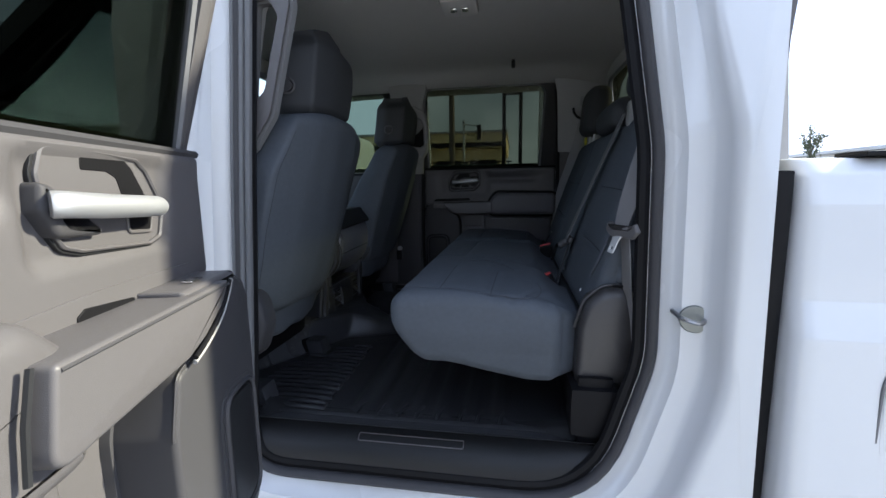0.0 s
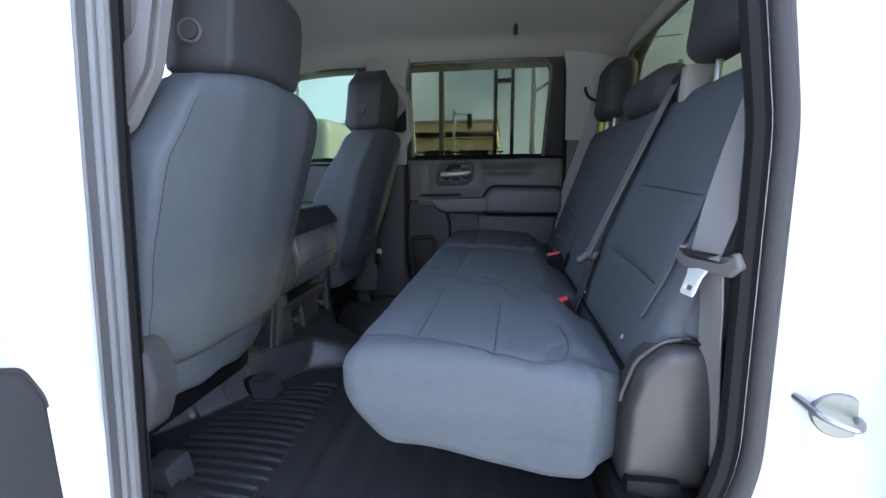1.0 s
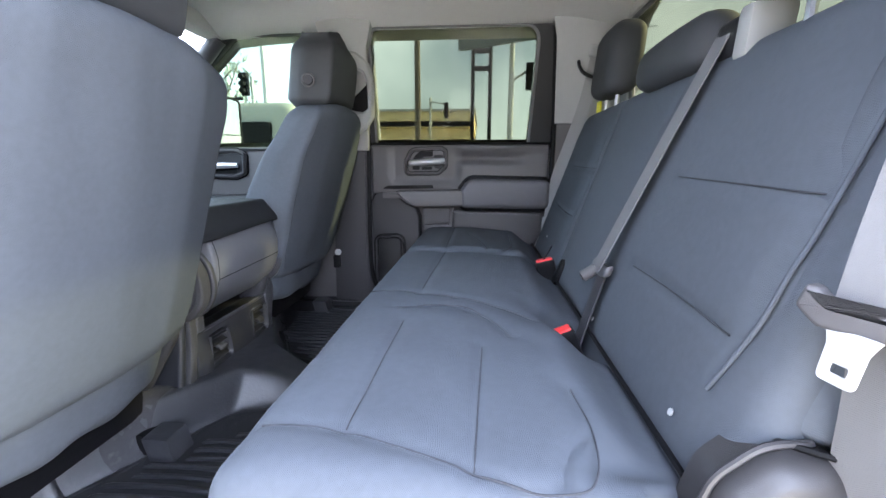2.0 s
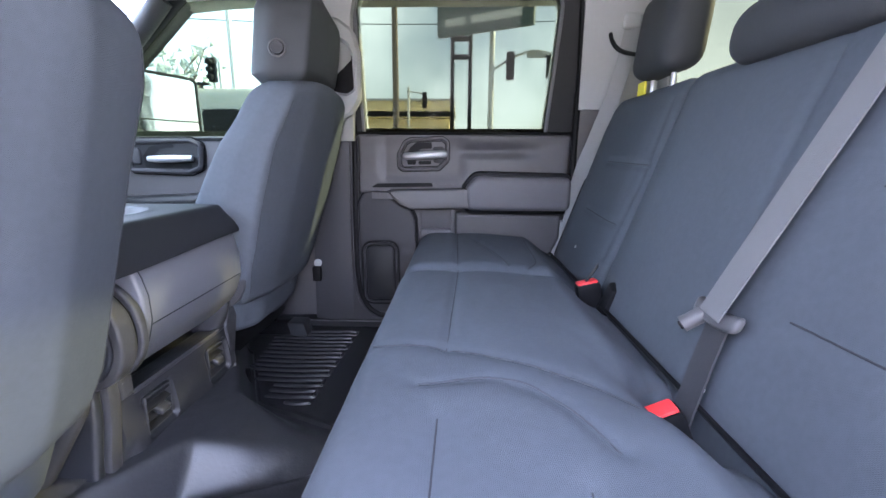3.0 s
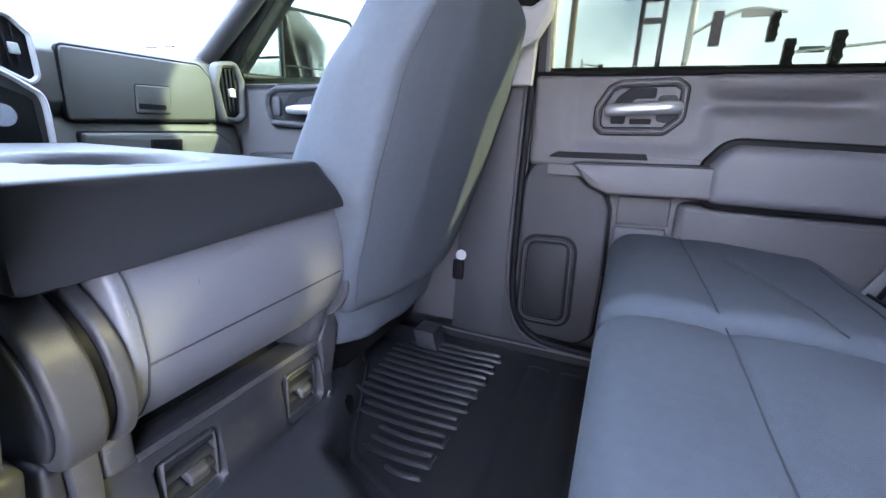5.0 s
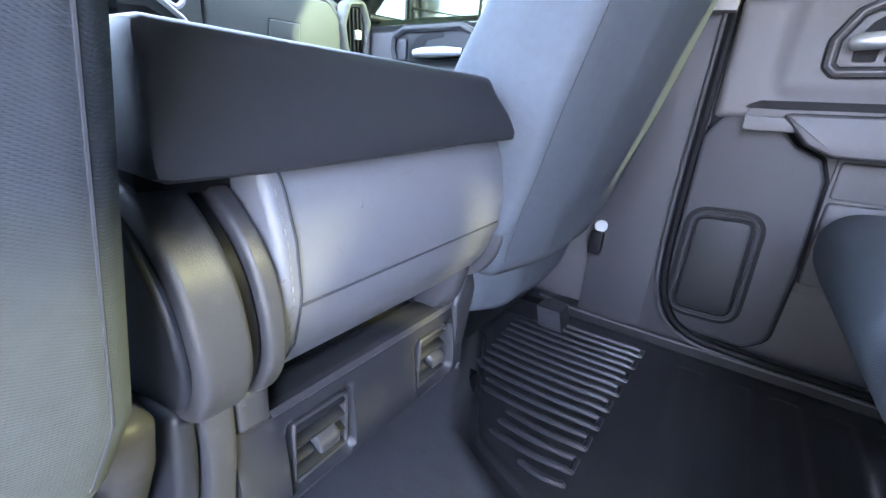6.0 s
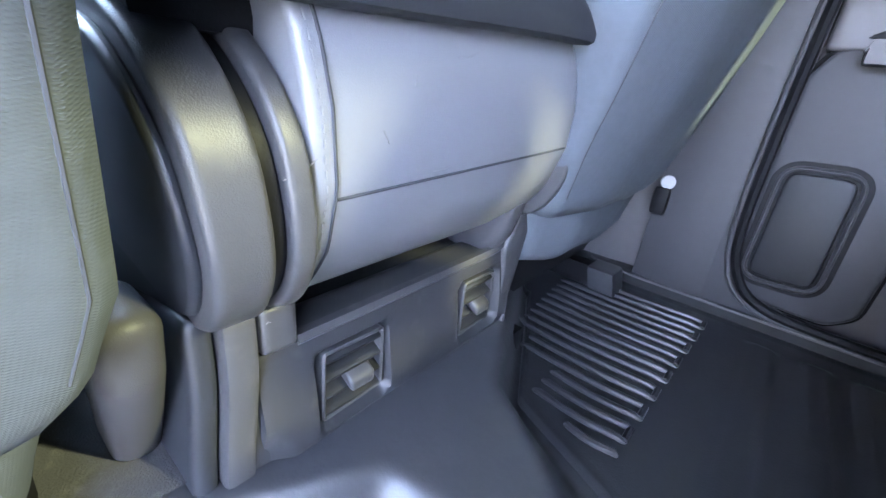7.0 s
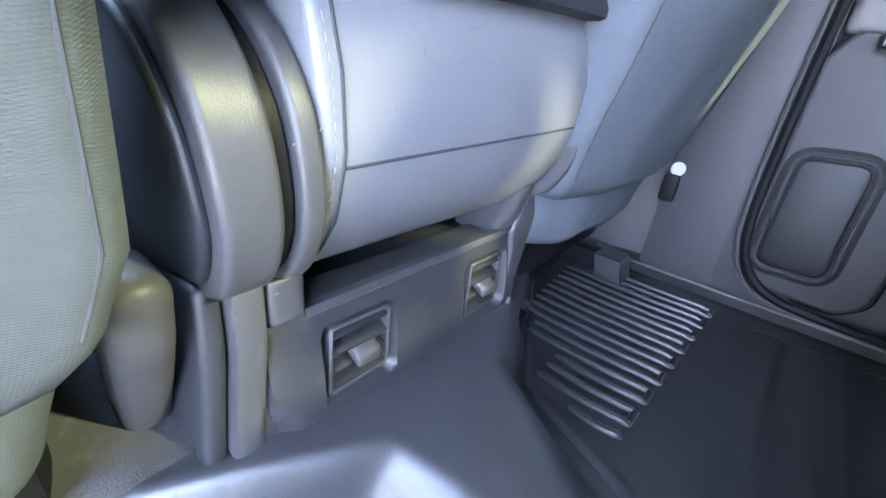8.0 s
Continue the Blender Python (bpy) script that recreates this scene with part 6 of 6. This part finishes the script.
part("mast", tube([(1.45, 18.0, 0), (1.45, 18.0, 7.5)], [0.13, 0.09], 10), M_GALV, tl)
part("arm", tube(spline([(1.45, 18.0, 4.55), (2.2, 18.0, 5.0), (3.0, 18.0, 5.25), (3.9, 18.0, 5.1)], 5), 0.05, 8), M_GALV, tl)
signal_head(tl, 2.15, 18.0, 4.72)
part("street_sign", softbox((2.75, 17.97, 5.0), (3.55, 18.03, 5.22), 0.02, 0.1), M_LIGHT, tl)
signal_head(tl, 3.62, 18.0, 4.7, 0.8)
tl2 = thing("traffic_signal", (5.5, 20.0, 0), "grey steel signal mast with hanging black signals", "traffic light")
part("mast", tube([(7.5, 20.0, 0), (7.5, 20.0, 6.0)], 0.11, 10), M_GALV, tl2)
part("arm", tube([(7.5, 20.0, 4.6), (4.5, 20.0, 4.3)], 0.05, 8), M_GALV, tl2)
signal_head(tl2, 4.62, 20.0, 4.25)
signal_head(tl2, 5.9, 20.0, 4.45)
part("street_sign", softbox((4.9, 19.97, 4.3), (5.6, 20.03, 4.5), 0.02, 0.1), M_SIGN, tl2)
tl3 = thing("traffic_signal", (-1.25, 24.0, 0), "thin signal post across the road", "traffic light")
part("mast", tube([(-2.4, 24.0, 0), (-2.4, 24.0, 4.9)], 0.07, 8), M_GALV, tl3)
part("arm", tube([(-2.4, 24.0, 4.7), (-1.5, 24.0, 4.55)], 0.035, 8), M_GALV, tl3)
signal_head(tl3, -1.55, 24.0, 4.25, 0.8)

sign = thing("roadside_sign", (0.24, 17.5, 0), "dark green sign board with pale lettering on two dark posts", "sign")
for x in (-0.02, 0.63):
    part("post", tube([(x, 17.5, 0), (x, 17.5, 7.2)], 0.075, 8), M_BLACK, sign)
def board_at(a, b, c):
    """The board stands askew to the road."""
    return (-0.55 + 0.893 * a + 0.45 * b, 17.62 - 0.45 * a + 0.893 * b, c)
part("board", softbox((0.0, -0.10, 5.58), (3.60, 0.10, 7.4), 0.04, 0.2, board_at), M_SIGN, sign)
part("lettering", softbox((0.35, -0.125, 5.88), (1.15, -0.105, 6.15), 0.005, 0.2, board_at), M_LIGHT, sign, "pale bar of lettering")
part("lettering", softbox((1.35, -0.125, 5.88), (3.2, -0.105, 6.15), 0.005, 0.2, board_at), M_LIGHT, sign, "pale bar of lettering")
for z in (4.93, 5.55):
    part("brace", softbox((-0.02, 17.44, z - 0.09), (0.63, 17.56, z + 0.09), 0.02, 0.2), M_BLACK, sign)

shop = thing("shop_building", (-4.0, 30.0, 0), "low tan stucco shop with a dark window band", "building")
part("wall", softbox((-14.0, 27.0, 0), (-0.3, 38.0, 3.6), 0.05, 2.0), M_TAN, shop)
part("fascia", softbox((-14.3, 26.5, 3.6), (-0.1, 38.4, 4.55), 0.05, 2.0), M_TAN, shop)
part("dark_band", softbox((-14.3, 26.44, 3.66), (-0.1, 26.52, 3.95), 0.02, 2.0), M_BLACK, shop)
part("cornice", softbox((-14.4, 26.35, 4.5), (0.0, 38.5, 4.65), 0.03, 2.0), M_LIGHT, shop)
for k in range(6):
    part("window", softbox((-13.4 + 2.2 * k, 26.94, 0.9), (-11.7 + 2.2 * k, 27.05, 2.9), 0.03, 0.5), M_BLACK, shop)


def parked_van(x, y, length, height, paint, label):
    """A tall van standing side-on beyond the truck."""
    v = thing("parked_van", (x, y, 0), label, "van", "parked vehicles")
    def sh(a, b, c):
        return (a, y + (b - y) * (1 - 0.10 * smoothstep(1.2, height, c)), c)
    part("body", softbox((x - length / 2, y - 0.95, 0.35), (x + length / 2, y + 0.95, height), 0.18, 0.12, sh), paint, v)
    for k, (a, b) in enumerate(((-0.42, -0.24), (-0.20, 0.02), (0.06, 0.26), (0.30, 0.42))):
        part("window", softbox((x + a * length, y - 0.955, 1.32), (x + b * length, y - 0.86, height - 0.32), 0.03, 0.1), M_BLACK, v, "dark window")
    for a in (-0.31, 0.31):
        w = part("wheel", disc((x + a * length, y - 0.90, 0.36), (0, -1, 0), 0.36, 0.12, 24), M_BLACK, v)
        part("rim", disc((x + a * length, y - 1.0, 0.36), (0, -1, 0), 0.22, 0.03, 20), M_GALV, w)
    part("roof_rail", tube([(x - length * 0.35, y - 0.7, height + 0.06), (x + length * 0.3, y - 0.7, height + 0.06)], 0.025, 6), M_BLACK, v)
    for a in (-0.33, 0.0, 0.28):
        part("rail_foot", tube([(x + a * length, y - 0.7, height - 0.05), (x + a * length, y - 0.7, height + 0.06)], 0.02, 6), M_BLACK, v)
    return v


parked_van(-4.9, 8.2, 4.6, 2.35, M_BEIGE, "beige parked van with dark windows and roof rails")
parked_van(-11.5, 9.5, 5.6, 2.9, M_BEIGE, "tall beige parked motorhome with dark windows")
parked_van(-1.0, 13.2, 4.4, 1.95, M_SIGN, "dark parked car beyond the lot")


def tree(x, y, h, spread, label, leaves=420, colour=None, seed=3):
    """A tapered trunk with forked limbs and a ragged crown of small leaf clumps."""
    rnd = random.Random(seed)
    t = thing("tree", (x, y, 0), label, "tree", "trees")
    part("trunk", tube(spline([(x, y, 0), (x + 0.1, y, h * 0.3), (x - 0.05, y, h * 0.6)], 4), [0.03 * h * (1 - 0.06 * k) for k in range(9)], 8), M_POLE, t)
    limbs, tips = [], []
    for k in range(9):
        a = rnd.uniform(0, 2 * math.pi)
        r = spread * rnd.uniform(0.5, 1.0)
        z0 = h * rnd.uniform(0.35, 0.6)
        p = [(x, y, z0), (x + 0.5 * r * math.cos(a), y + 0.5 * r * math.sin(a), z0 + 0.18 * h), (x + r * math.cos(a), y + r * math.sin(a), min(h, z0 + h * rnd.uniform(0.25, 0.45)))]
        limbs.append(tube(spline(p, 3), [0.010 * h * (1 - 0.12 * i) for i in range(7)], 5))
        tips += [Vector(q) for q in spline(p, 4)[3:]]
    part("limbs", join(*limbs), M_POLE, t)
    vs, fs = [], []
    for _ in range(leaves):
        c = rnd.choice(tips) + Vector((rnd.gauss(0, 0.16), rnd.gauss(0, 0.16), rnd.gauss(0, 0.12))) * spread
        s = spread * rnd.uniform(0.06, 0.14)
        e = Euler((rnd.uniform(0, 6), rnd.uniform(0, 6), rnd.uniform(0, 6)))
        k = len(vs)
        for q in ((-1, 0, 0), (0, -0.5, 0.1), (1, 0, 0), (0, 0.5, 0.1), (0, 0, 0.5)):
            w = Vector(q) * s
            w.rotate(e)
            vs.append(tuple(c + w))
        fs += [(k, k + 1, k + 4), (k + 1, k + 2, k + 4), (k + 2, k + 3, k + 4), (k + 3, k, k + 4), (k, k + 1, k + 2, k + 3)]
    tagged(part("crown", (vs, fs), colour or M_FOLIAGE, t), kind="stuff")
    return t


tree(39.0, 64.0, 8.3, 1.5, "dense dull green tree beyond the lot", 700, None, 5)
tree(-13.5, 22.0, 7.4, 2.6, "pale thin-leaved tree behind the parked vans", 170, M_PALE, 8)
tree(-17.5, 24.0, 6.8, 2.4, "pale thin-leaved tree behind the parked vans", 170, M_PALE, 11)

# unseen plain wall added on the driver's side to block low sky light
sky_wall = thing("sky_block_wall", (0.0, -20.0, 0), "unseen grey block wall added to hold back sky light", "building")
part("wall", softbox((-22.0, -27.0, 0), (16.0, -17.0, 4.0), 0.05, 2.0), M_SHADE, sky_wall)
part("parapet", softbox((-22.2, -27.2, 4.0), (16.2, -16.8, 4.3), 0.05, 2.0), M_SHADE, sky_wall)

far_row = thing("far_building", (46.0, 58.0, 0), "long low grey building beyond the lot", "building")
part("wall", softbox((42.0, 40.0, 0), (52.0, 74.0, 4.7), 0.1, 6.0), M_FAR, far_row)
part("roof", softbox((41.6, 39.6, 4.7), (52.4, 74.4, 5.2), 0.1, 6.0), M_GALV, far_row)
front_pole = thing("light_pole", (-4.6, 10.4, 0), "slim grey light pole", "pole")
part("pole", tube([(-4.6, 10.4, 0), (-4.6, 10.4, 8.5)], [0.06, 0.045], 8), M_GALV, front_pole)
front_signal = thing("traffic_signal", (-9.3, 18.0, 0), "grey post with a black signal", "traffic light")
part("mast", tube([(-9.0, 18.0, 0), (-9.0, 18.0, 4.9)], 0.07, 8), M_GALV, front_signal)
signal_head(front_signal, -9.3, 18.0, 4.6, 0.9)
